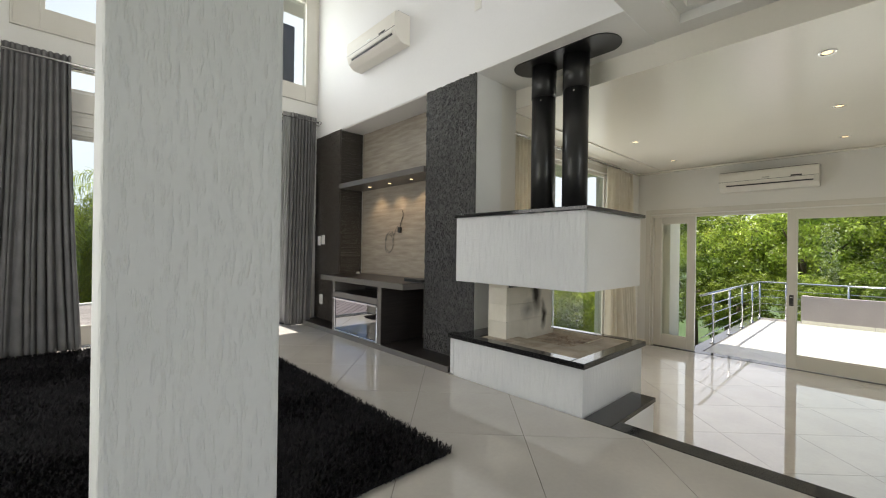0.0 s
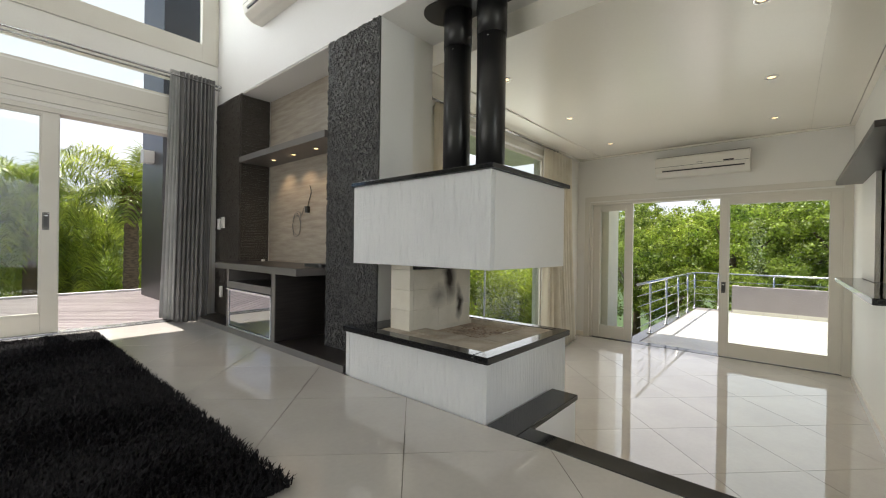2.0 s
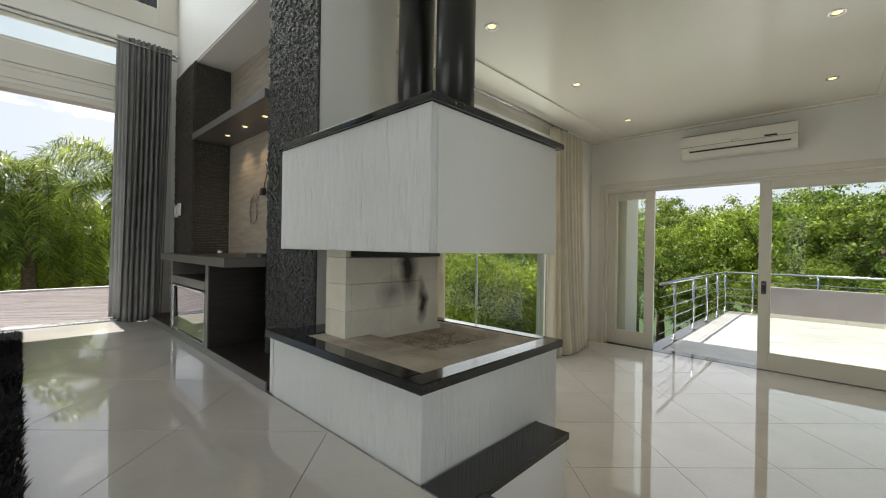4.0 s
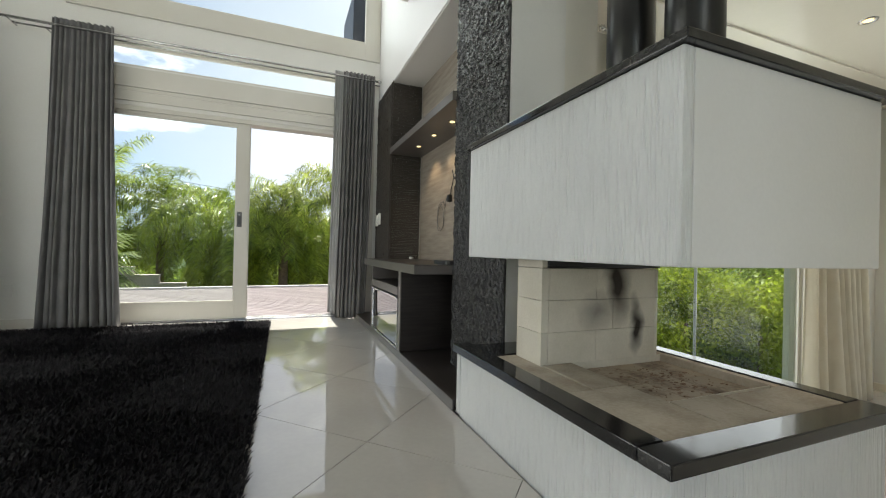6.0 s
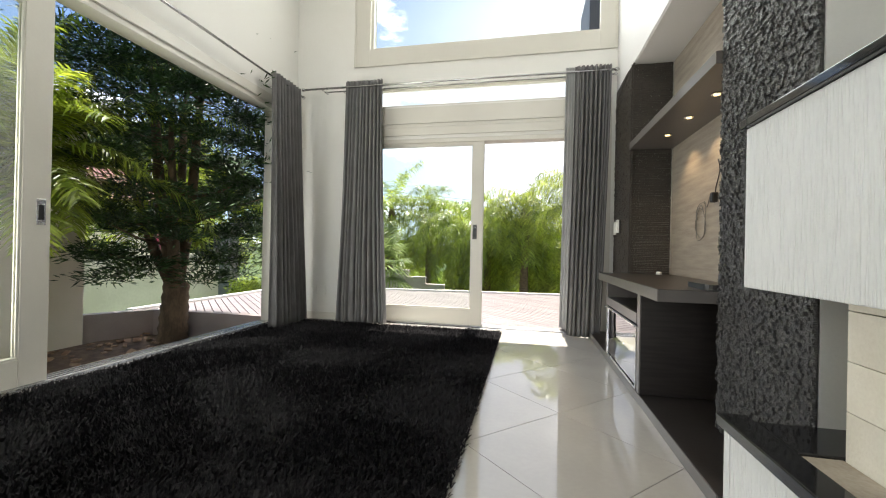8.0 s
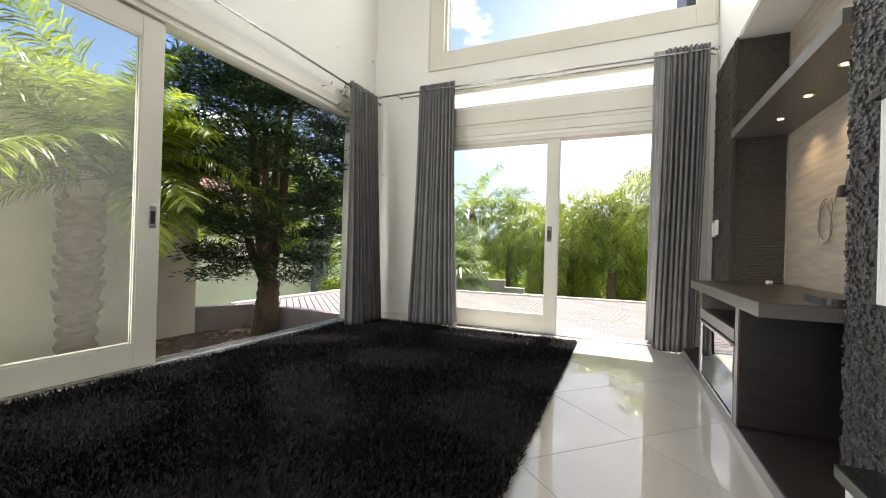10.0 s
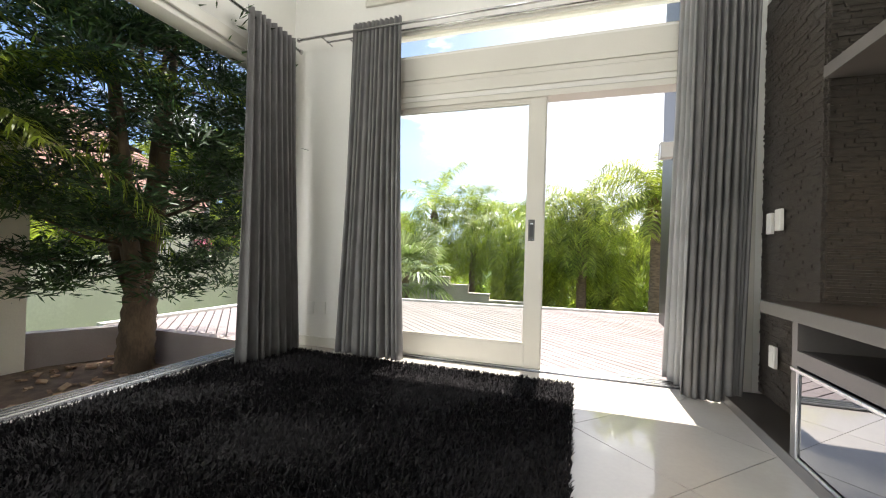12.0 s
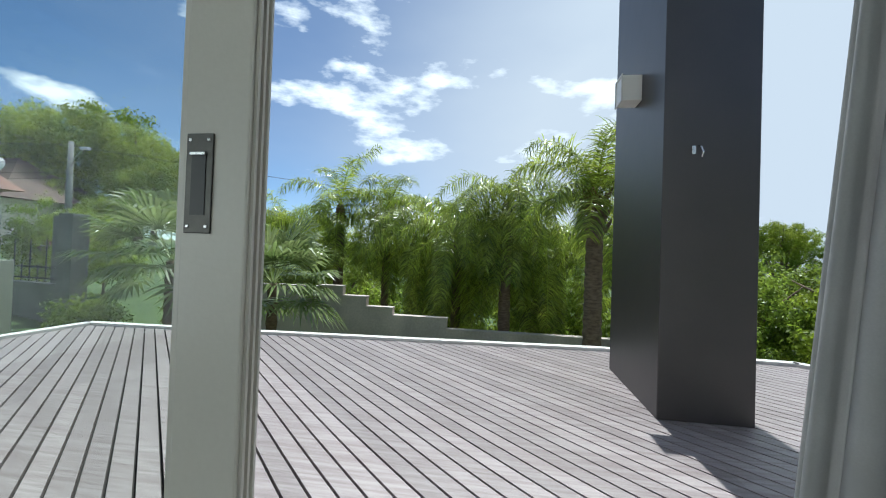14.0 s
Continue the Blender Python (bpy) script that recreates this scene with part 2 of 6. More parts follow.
M_GRASS = mat("grass_ground", (0.06, 0.10, 0.022), 0.9, (0.035, 0.07, 0.014), 0.8, 30, 0.4, 30)
M_BARK = mat("palm_bark", (0.22, 0.155, 0.10), 0.9, (0.11, 0.075, 0.05), 9, 60, 0.7, 30, stretch=(1, 1, 3))
M_BARK2 = mat("tree_bark", (0.18, 0.125, 0.08), 0.9, (0.085, 0.06, 0.042), 9, 60, 0.8, 30, stretch=(1, 1, 0.4))
M_PALM = mat("palm_leaf", (0.40, 0.46, 0.065), 0.3, (0.16, 0.23, 0.03), 1.6, 14, spec=0.7, trans=0.55, vary=0.12, island=0.6)
M_FANP = mat("fan_palm_leaf", (0.32, 0.37, 0.16), 0.25, (0.14, 0.20, 0.055), 1.5, 14, trans=0.35, island=0.3)
M_DRYP = mat("dry_palm_fibre", (0.28, 0.19, 0.07), 0.8, (0.19, 0.12, 0.045), 6, 60, trans=0.1)
M_LEAF = mat("broad_leaf", (0.36, 0.44, 0.065), 0.42, (0.13, 0.20, 0.024), 0.9, 9, trans=0.55, vary=0.2, island=0.6)
M_LEAFY = mat("yellow_green_leaf", (0.36, 0.42, 0.045), 0.5, (0.14, 0.20, 0.02), 0.7, 9, trans=0.58, vary=0.1, island=0.4)
M_CONIF = mat("dark_podocarpus_leaf", (0.022, 0.052, 0.016), 0.4, (0.045, 0.09, 0.024), 1.5, 14, trans=0.2, island=0.5)
M_HILL = mat("far_woods", (0.07, 0.12, 0.05), 0.95, (0.11, 0.16, 0.08), 0.02, 0.3)
M_ROOF = mat("clay_roof", (0.11, 0.062, 0.05), 0.8, (0.07, 0.042, 0.034), 2, 20, 0.5, 9, stretch=(1, 1, 8))
M_BALC = mat("balcony_tile", (0.62, 0.60, 0.56), 0.25, (0.55, 0.53, 0.49), 2, 40, vary=0.04)
M_LAMP = glow_mat("warm_bulb", (1.0, 0.70, 0.32), 0.9)
M_WIRE = mat("grey_cable", (0.2, 0.19, 0.18), 0.5, (0.16, 0.155, 0.15), 10, 100)
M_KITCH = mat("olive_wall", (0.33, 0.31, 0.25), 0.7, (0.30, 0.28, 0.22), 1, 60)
M_PINK = mat("pink_blossom", (0.55, 0.12, 0.22), 0.7, (0.4, 0.08, 0.14), 2, 20)

# ---- building blocks ----
ORIGIN = {}


def put_mesh(name, bm, material, at=(0, 0, 0), parent=None, smooth=False):
    at = Vector(at)
    me = bpy.data.meshes.new(name)
    bmesh.ops.translate(bm, verts=bm.verts, vec=-at)
    bmesh.ops.recalc_face_normals(bm, faces=bm.faces)
    if smooth:
        for f_ in bm.faces:
            f_.smooth = True
    bm.to_mesh(me)
    bm.free()
    me.materials.append(material)
    ob = new(name, me)
    ORIGIN[ob] = at
    if parent:
        ob.parent = parent
        ob.location = at - ORIGIN[parent]
    else:
        ob.location = at
    return ob


def part(name, bm, material, parent, label="", smooth=False):
    ob = put_mesh(name, bm, material, ORIGIN[parent], parent, smooth)
    return tagged(ob, label) if label else ob


def thing(name, at, label, category, group=""):
    ob = new(name)
    ob.location = at
    ob.empty_display_size = 0.1
    ORIGIN[ob] = Vector(at)
    return tagged(ob, label, category, group)


def solid(name, bm, material, label, category, at=None, smooth=False, kind=""):
    """A thing that is one mesh."""
    if at is None:
        lo = [min(v.co[i] for v in bm.verts) for i in range(3)]
        hi = [max(v.co[i] for v in bm.verts) for i in range(3)]
        at = ((lo[0] + hi[0]) / 2, (lo[1] + hi[1]) / 2, lo[2])
    return tagged(put_mesh(name, bm, material, at, None, smooth), label, category, kind=kind)


def structure(name, bm, material, label="", at=(0, 0, 0)):
    return tagged(put_mesh(name, bm, material, at), label, kind="structure")


def box(x0, x1, y0, y1, z0, z1, bev=0.0, bm=None):
    own = bmesh.new()
    bmesh.ops.create_cube(own, size=1)
    bmesh.ops.scale(own, vec=(abs(x1 - x0), abs(y1 - y0), abs(z1 - z0)), verts=own.verts)
    bmesh.ops.translate(own, vec=((x0 + x1) / 2, (y0 + y1) / 2, (z0 + z1) / 2), verts=own.verts)
    if bev:
        bmesh.ops.bevel(own, geom=own.edges[:], offset=bev, segments=2, affect="EDGES", profile=0.5)
    return join(bm, own)


def join(bm, own):
    if bm is None:
        return own
    me = bpy.data.meshes.new("tmp")
    own.to_mesh(me)
    own.free()
    bm.from_mesh(me)
    bpy.data.meshes.remove(me)
    return bm


def tube(points, r, seg=10, bm=None, cap=True):
    """A round bar along points; r is one radius or one for each point."""
    own = bmesh.new()
    pts = [Vector(p) for p in points]
    rs = r if isinstance(r, (list, tuple)) else [r] * len(pts)
    rings = []
    side = None
    for i, p in enumerate(pts):
        d = (pts[min(i + 1, len(pts) - 1)] - pts[max(i - 1, 0)]).normalized()
        if side is None:
            side = d.orthogonal().normalized()
        side = (side - d * side.dot(d)).normalized()
        up = d.cross(side)
        rings.append([own.verts.new(p + (side * math.cos(a) + up * math.sin(a)) * rs[i]) for a in (2 * math.pi * k / seg for k in range(seg))])
    for a, b in zip(rings, rings[1:]):
        for k in range(seg):
            f_ = own.faces.new((a[k], a[(k + 1) % seg], b[(k + 1) % seg], b[k]))
            f_.smooth = True
    if cap:
        own.faces.new(rings[0][::-1])
        own.faces.new(rings[-1])
    return join(bm, own)


def prism(poly, z0, z1, bm=None):
    own = bmesh.new()
    lo = [own.verts.new((x, y, z0)) for x, y in poly]
    hi = [own.verts.new((x, y, z1)) for x, y in poly]
    own.faces.new(lo[::-1])
    own.faces.new(hi)
    for i in range(len(poly)):
        j = (i + 1) % len(poly)
        own.faces.new((lo[i], lo[j], hi[j], hi[i]))
    return join(bm, own)


def clip(poly, nx, ny, c):
    """The part of poly where nx*x + ny*y <= c."""
    out = []
    for i, p in enumerate(poly):
        q = poly[(i + 1) % len(poly)]
        a, b = nx * p[0] + ny * p[1] - c, nx * q[0] + ny * q[1] - c
        if a <= 0:
            out.append(p)
        if (a < 0 < b) or (b < 0 < a):
            s = a / (a - b)
            out.append((p[0] + s * (q[0] - p[0]), p[1] + s * (q[1] - p[1])))
    return out


def clip_convex(poly, border):
    for i, a in enumerate(border):          # border runs anticlockwise
        b = border[(i + 1) % len(border)]
        nx, ny = b[1] - a[1], a[0] - b[0]
        poly = clip(poly, nx, ny, nx * a[0] + ny * a[1])
        if len(poly) < 3:
            return []
    return poly


def wall(name, axis, p0, p1, u0, u1, z0, z1, holes=(), material=None, label=""):
    """A wall between p0 and p1 on axis (x or y), from u0 to u1 along the other, with holes (u0, u1, z0, z1) right through it."""
    us = sorted({u0, u1, *[h[0] for h in holes], *[h[1] for h in holes]})
    zs = sorted({z0, z1, *[h[2] for h in holes], *[h[3] for h in holes]})
    us, zs = [u for u in us if u0 <= u <= u1], [z for z in zs if z0 <= z <= z1]
    full = lambda i, j: 0 <= i < len(us) - 1 and 0 <= j < len(zs) - 1 and not any(h[0] <= us[i] and us[i + 1] <= h[1] and h[2] <= zs[j] and zs[j + 1] <= h[3] for h in holes)
    bm = bmesh.new()
    at = (lambda p, u, z: (p, u, z)) if axis == "x" else (lambda p, u, z: (u, p, z))
    quad = lambda *c: bm.faces.new([bm.verts.new(at(*k)) for k in c])
    for i in range(len(us) - 1):
        for j in range(len(zs) - 1):
            if not full(i, j):
                continue
            a, b, c, d = us[i], us[i + 1], zs[j], zs[j + 1]
            quad((p0, a, c), (p0, b, c), (p0, b, d), (p0, a, d))
            quad((p1, a, c), (p1, b, c), (p1, b, d), (p1, a, d))
            for on, e in ((full(i - 1, j), a), (full(i + 1, j), b)):
                if not on:
                    quad((p0, e, c), (p1, e, c), (p1, e, d), (p0, e, d))
            for on, e in ((full(i, j - 1), c), (full(i, j + 1), d)):
                if not on:
                    quad((p0, a, e), (p1, a, e), (p1, b, e), (p0, b, e))
    bmesh.ops.remove_doubles(bm, verts=bm.verts, dist=1e-5)
    return structure(name, bm, material or M_WALL, label)


def raw(name, verts, faces, material, parent=None, at=(0, 0, 0), smooth=False):
    """A mesh from arrays, local to at."""
    me = bpy.data.meshes.new(name)
    me.from_pydata([tuple(v) for v in verts], [], [tuple(f_) for f_ in faces])
    me.materials.append(material)
    if smooth:
        me.shade_smooth()
    ob = new(name, me)
    ORIGIN[ob] = Vector(at)
    if parent:
        ob.parent = parent
        ob.location = Vector(at) - ORIGIN[parent]
    else:
        ob.location = at
    return ob


# ---- measures of the house ----
XW, XT, YN, YS = -1.22, 2.76, 5.66, -3.4      # living room: west wall, media wall, terrace wall, rear wall
ZC, ZTOP = 2.73, 5.3                          # low soffit, high ceiling
XD, XE, YD, YB, ZD, ZDC = 3.36, 7.78, 2.90, -0.58, -0.585, 2.54   # dining room

# ---- shell ----
wall("wall_terrace", "y", YN, YN + 0.2, XW - 0.2, 3.3, -0.5, ZTOP, [(-0.32, 2.61, 0.0, 2.30), (-0.2, 2.61, 2.71, 2.97), (-0.2, 2.61, 3.45, 4.75)], M_WALL, "white painted wall with sliding door and high windows")
wall("wall_garden", "x", XW - 0.2, XW, YS, YN, -0.5, ZTOP, [(0.2, 5.3, 0.0, 2.63)], M_WALL, "white painted wall with a wide sliding window")
# both rear openings are unseen, cut here for the added fill
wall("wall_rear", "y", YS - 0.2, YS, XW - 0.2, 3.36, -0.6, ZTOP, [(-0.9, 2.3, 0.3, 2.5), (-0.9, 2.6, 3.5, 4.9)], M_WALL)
wall("wall_media_upper", "x", XT, 3.3, 1.08, YN, ZC, ZTOP, (), M_UPWALL, "tall white upper wall over the media niche")
wall("wall_media_back", "x", 3.13, 3.36, 2.42, YN, -0.6, ZC, (), M_WALL)
wall("wall_media_end", "y", 2.42, 3.10, 2.775, 3.13, -0.6, ZC, (), M_FIRES, "white painted end of the media wall")
wall("wall_media_north", "y", 4.93, YN, 2.775, 3.13, -0.6, ZC, (), M_WALL)
structure("soffit_niche", box(XT + 0.01, 3.13, 3.10, 4.93, ZC - 0.012, ZC + 0.2), M_SOFFIT)
wall("wall_upper_rear", "x", XT, 3.3, YS, 1.08, 3.1, ZTOP, (), M_UPWALL)
structure("ceiling_high", box(XW - 0.2, 3.3, YS - 0.2, YN + 0.2, ZTOP, ZTOP + 0.2), M_SOFFIT)
# low ceiling with a stepped tray, its edge beam and the strip over the fireplace
bm = box(3.20, XD, YS, 1.08, ZC, 3.1)
box(XT + 0.003, XD, 1.083, 2.42, ZC - 0.003, ZC + 0.2, 0, bm)
box(XW, 3.20, 0.87, 1.08, ZC, 3.1, 0, bm)
box(XW, 3.20, YS, 0.87, ZC + 0.16, 3.1, 0, bm)
box(3.14, 3.20, YS, 0.81, ZC + 0.07, ZC + 0.16, 0, bm)
box(XW, 3.20, 0.81, 0.87, ZC + 0.07, ZC + 0.16, 0, bm)
structure("ceiling_low", bm, M_SOFFIT, "white low ceiling with a stepped tray")
wall("wall_dining_terrace", "y", YD, YD + 0.2, XD, XE + 0.2, ZD - 0.2, ZDC + 0.4, [(4.0, 6.5, ZD, 2.36)], M_WALL, "cream wall with a wide window")
wall("wall_balcony", "x", XE, XE + 0.2, YB - 0.2, YD, ZD - 0.2, ZDC + 0.4, [(-0.52, 2.68, ZD, 1.76)], M_WALL, "cream wall with balcony sliding doors")
wall("wall_bar", "y", YB - 0.15, YB, 2.63, XE, ZD - 0.2, ZDC + 0.4, [(4.0, 5.75, 0.65, 1.65)], M_WALL, "white wall with a bar hatch")
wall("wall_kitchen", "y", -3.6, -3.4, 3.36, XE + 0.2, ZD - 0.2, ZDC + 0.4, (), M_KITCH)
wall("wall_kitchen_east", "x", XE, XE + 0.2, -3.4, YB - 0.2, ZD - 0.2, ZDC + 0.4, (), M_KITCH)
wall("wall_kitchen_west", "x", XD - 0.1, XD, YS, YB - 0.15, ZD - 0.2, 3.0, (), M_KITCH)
bm = box(XD, XE, YB - 0.2, YD, ZDC, ZDC + 0.3)
box(XD, XE, YS, YB - 0.2, ZDC, ZDC + 0.3, 0, bm)
structure("ceiling_dining", bm, M_CEIL, "glossy cream ceiling with recessed lights")
bm = box(XD, XE, YD - 0.05, YD, ZDC - 0.03, ZDC - 0.004)
structure("cornice", bm, M_CEIL)
structure("ceiling_border", box(XD, XE - 0.055, YD - 0.42, YD - 0.055, ZDC - 0.016, ZDC - 0.002), M_CEIL)
structure("ceiling_border", box(XD, XE - 0.055, YB + 0.055, YB + 0.40, ZDC - 0.016, ZDC - 0.002), M_CEIL)
structure("cornice", box(XE - 0.05, XE, YB, YD - 0.052, ZDC - 0.03, ZDC - 0.004), M_CEIL)
structure("cornice", box(XD, XE - 0.052, YB, YB + 0.05, ZDC - 0.03, ZDC - 0.004), M_CEIL)
# floors
floor = structure("floor_living", box(XW - 0.2, 2.505, YS - 0.2, YN + 0.2, -0.5, -0.004), M_GROUT, "glossy cream porcelain tiles laid diagonally")
floor_d = structure("floor_dining", box(2.62, XE + 0.2, -3.4, YD + 0.2, ZD - 0.3, ZD - 0.004), M_GROUT, "glossy cream porcelain tiles laid diagonally, one level down")
structure("riser_wall", box(2.505, 2.62, YS - 0.2, 1.03, ZD, -0.03), M_WALL)
structure("riser_ledge", box(2.505, 3.25, 1.03, 1.2, ZD, -0.03), M_FIRES)
curb = tagged(put_mesh("granite_kerb", box(2.50, 2.635, YS, 1.02, -0.03, 0.003, 0.004), M_GRANITE, (2.56, -1, -0.03)), "black granite edging strip along the level change", kind="structure")
part("ledge", box(2.50, 3.27, 1.022, 1.2, -0.03, 0.003, 0.004), M_GRANITE, curb)
# skirting boards
structure("baseboard", box(-1.20, -0.43, YN - 0.015, YN, 0.0, 0.09), M_FRAME)
structure("baseboard", box(XE - 0.015, XE, 2.76, YD, ZD, ZD + 0.08), M_BEIGE)
structure("baseboard", box(2.64, XE - 0.2, YB, YB + 0.015, ZD, ZD + 0.08), M_FRAME)


def frame_bars(x0, x1, z0, z1, y0, y1, w, bm=None, bottom=True, top=True, axis="y"):
    """A rectangular frame of bars of width w."""
    def bar(a, b, c, d):
        nonlocal bm
        bm = box(a, b, y0, y1, c, d, 0.004, bm) if axis == "y" else box(y0, y1, a, b, c, d, 0.004, bm)
    bar(x0, x0 + w, z0, z1)
    bar(x1 - w, x1, z0, z1)
    if top:
        bar(x0 + w, x1 - w, z1 - w, z1)
    if bottom:
        bar(x0 + w, x1 - w, z0, z0 + w)
    return bm


def leaf(name, a0, a1, z0, z1, p, axis, stile, low, glass, label, group, handle=None, side=-1, thick=0.05, head=None, metal=None):
    """A sliding leaf: stiles, rails, beads, one pane and a flush handle."""
    mid = ((a0 + a1) / 2, p, z0) if axis == "y" else (p, (a0 + a1) / 2, z0)
    t = thing(name, mid, label, "sliding door", group)
    head = head or stile
    def b(a, c, q0, q1, e, f_, bev=0.004):
        return box(a, c, q0, q1, e, f_, bev) if axis == "y" else box(q0, q1, a, c, e, f_, bev)
    part("stile", b(a0, a0 + stile, p, p + thick, z0, z1), M_FRAME, t)
    part("stile", b(a1 - stile, a1, p, p + thick, z0, z1), M_FRAME, t)
    part("bottom_rail", b(a0 + stile, a1 - stile, p + 0.002, p + thick - 0.002, z0, z0 + low), M_FRAME, t)
    part("top_rail", b(a0 + stile, a1 - stile, p + 0.002, p + thick - 0.002, z1 - head, z1), M_FRAME, t)
    for s in (p + 0.006, p + thick - 0.018):
        part("bead", b(a0 + stile, a1 - stile, s, s + 0.012, z0 + low, z0 + low + 0.014, 0.002), M_FRAME, t)
        part("bead", b(a0 + stile, a0 + stile + 0.014, s, s + 0.012, z0 + low + 0.015, z1 - head - 0.015, 0.002), M_FRAME, t)
        part("bead", b(a1 - stile - 0.014, a1 - stile, s, s + 0.012, z0 + low + 0.015, z1 - head - 0.015, 0.002), M_FRAME, t)
        part("bead", b(a0 + stile, a1 - stile, s, s + 0.012, z1 - head - 0.014, z1 - head, 0.002), M_FRAME, t)
    g = part("pane", b(a0 + stile - 0.01, a1 - stile + 0.01, p + 0.022, p + 0.028, z0 + low - 0.01, z1 - head + 0.01, 0), glass, t, "clear glass pane")
    g.visible_shadow = False
    if handle:
        hc, hz0, hz1 = handle
        q = p if side < 0 else p + thick
        h = part("flush_handle", b(hc - 0.026, hc + 0.026, min(q, q + side * 0.004), max(q, q + side * 0.004), hz0, hz1, 0.0015), metal or M_HANDLE, t, "chrome flush pull handle" if metal else "bronze flush pull handle")
        q2 = q + side * 0.0042
        # flat black plate stands in for the shaded hollow of the pull
        part("recess", b(hc - 0.014, hc + 0.014, min(q2, q2 + side * 0.001), max(q2, q2 + side * 0.001), hz0 + 0.032, hz1 - 0.032, 0), M_BLACK, h)
        part("grip", b(hc - 0.015, hc + 0.015, min(q2, q2 + side * 0.006), max(q2, q2 + side * 0.006), hz1 - 0.04, hz1 - 0.034, 0.001), M_CHROME, h)
        for zz in (hz0 + 0.012, hz1 - 0.012):
            for xx in (hc - 0.018, hc + 0.018):
                part("screw", b(xx - 0.003, xx + 0.003, min(q2, q2 + side * 0.002), max(q2, q2 + side * 0.002), zz - 0.003, zz + 0.003, 0.001), M_STEEL, h)
    return t


M_HANDLE = mat("dark_bronze", (0.10, 0.097, 0.09), 0.35, (0.08, 0.078, 0.072), 20, 200, metal=0.8)
# terrace door: casing, transom, tracks, one leaf slid to the left half
door = tagged(put_mesh("door_terrace", frame_bars(-0.32, 2.61, 0.0, 2.30, YN + 0.005, YN + 0.17, 0.05, bottom=False), M_FRAME, (1.2, YN, 0)), "cream wooden terrace door frame, half open", kind="structure")
part("casing", frame_bars(-0.42, 2.71, 0.0, 2.44, YN - 0.022, YN, 0.10, bottom=False), M_FRAME, door)
part("lintel_panel", box(-0.42, 2.71, YN - 0.012, YN, 2.502, 2.69, 0.004), M_FRAME, door)
part("lintel_fillet", box(-0.42, 2.71, YN - 0.018, YN, 2.442, 2.482, 0.002), M_FRAME, door)
part("lintel_moulding", box(-0.42, 2.71, YN - 0.03, YN, 2.484, 2.50, 0.003), M_FRAME, door)
for yy in (0.02, 0.06, 0.10, 0.145):
    part("track", box(-0.27, 2.56, YN + yy, YN + yy + 0.012, 0.0, 0.016, 0.002), M_STEEL, door, "aluminium floor track")
part("sill", box(-0.27, 2.56, YN + 0.001, YN + 0.2, -0.004, 0.004), M_GRANITE, door)
terrace_leaf = leaf("terrace_door_leaf", -0.26, 1.272, 0.018, 2.285, YN + 0.028, "y", 0.128, 0.19, M_GLASS, "cream-framed glass sliding leaf standing over half the opening", "terrace door leaves", (1.18, 1.064, 1.24), head=0.065)
for yy in (0.036, 0.052, 0.068):
    part("edge_bead", box(1.2721, 1.279, YN + yy, YN + yy + 0.007, 0.02, 2.28, 0.001), M_FRAME, terrace_leaf)
win = tagged(put_mesh("window_transom", frame_bars(-0.2, 2.61, 2.71, 2.97, YN + 0.04, YN + 0.10, 0.03), M_FRAME, (1.2, YN, 2.71)), "narrow horizontal glass transom over the door", kind="structure")
g = part("pane", box(-0.18, 2.59, YN + 0.066, YN + 0.072, 2.73, 2.95), M_GLASS, win)
g.visible_shadow = False
win = tagged(put_mesh("window_high", frame_bars(-0.2, 2.61, 3.45, 4.75, YN + 0.02, YN + 0.10, 0.035), M_FRAME, (1.2, YN, 3.45)), "large high fixed window with cream casing", kind="structure")
part("casing", frame_bars(-0.39, 2.755, 3.26, 4.94, YN - 0.02, YN, 0.19), M_FRAME, win)
part("casing_bead", frame_bars(-0.41, 2.757, 3.235, 4.96, YN - 0.03, YN - 0.001, 0.022), M_FRAME, win)
g = part("pane", box(-0.18, 2.59, YN + 0.06, YN + 0.066, 3.47, 4.73), M_GLASS, win)
g.visible_shadow = False
# garden window
win = tagged(put_mesh("window_garden", frame_bars(0.2, 5.3, 0.0, 2.63, XW - 0.18, XW - 0.005, 0.05, bottom=False, axis="x"), M_FRAME, (XW, 2.7, 0)), "wide sliding garden window, slid open", kind="structure")
part("casing", frame_bars(0.1, 5.4, 0.0, 2.73, XW, XW + 0.022, 0.10, bottom=False, axis="x"), M_FRAME, win)
for xx in (0.03, 0.075, 0.12, 0.165):
    part("track", box(XW - xx - 0.012, XW - xx, 0.25, 5.25, 0.0, 0.02, 0.002), M_STEEL, win, "aluminium floor track")
part("sill", box(XW - 0.2, XW - 0.001, 0.25, 5.25, -0.004, 0.004), M_STEEL, win)
leaf("garden_window_leaf", 1.15, 2.895, 0.022, 2.57, XW - 0.085, "x", 0.155, 0.17, M_HAZEG, "cream-framed hazy glass sliding leaf", "garden window leaves", (2.84, 1.034, 1.20), side=1, metal=M_CHROME)
leaf("garden_window_leaf", 0.26, 1.2, 0.022, 2.57, XW - 0.15, "x", 0.155, 0.17, M_HAZEG, "cream-framed hazy glass sliding leaf", "garden window leaves")
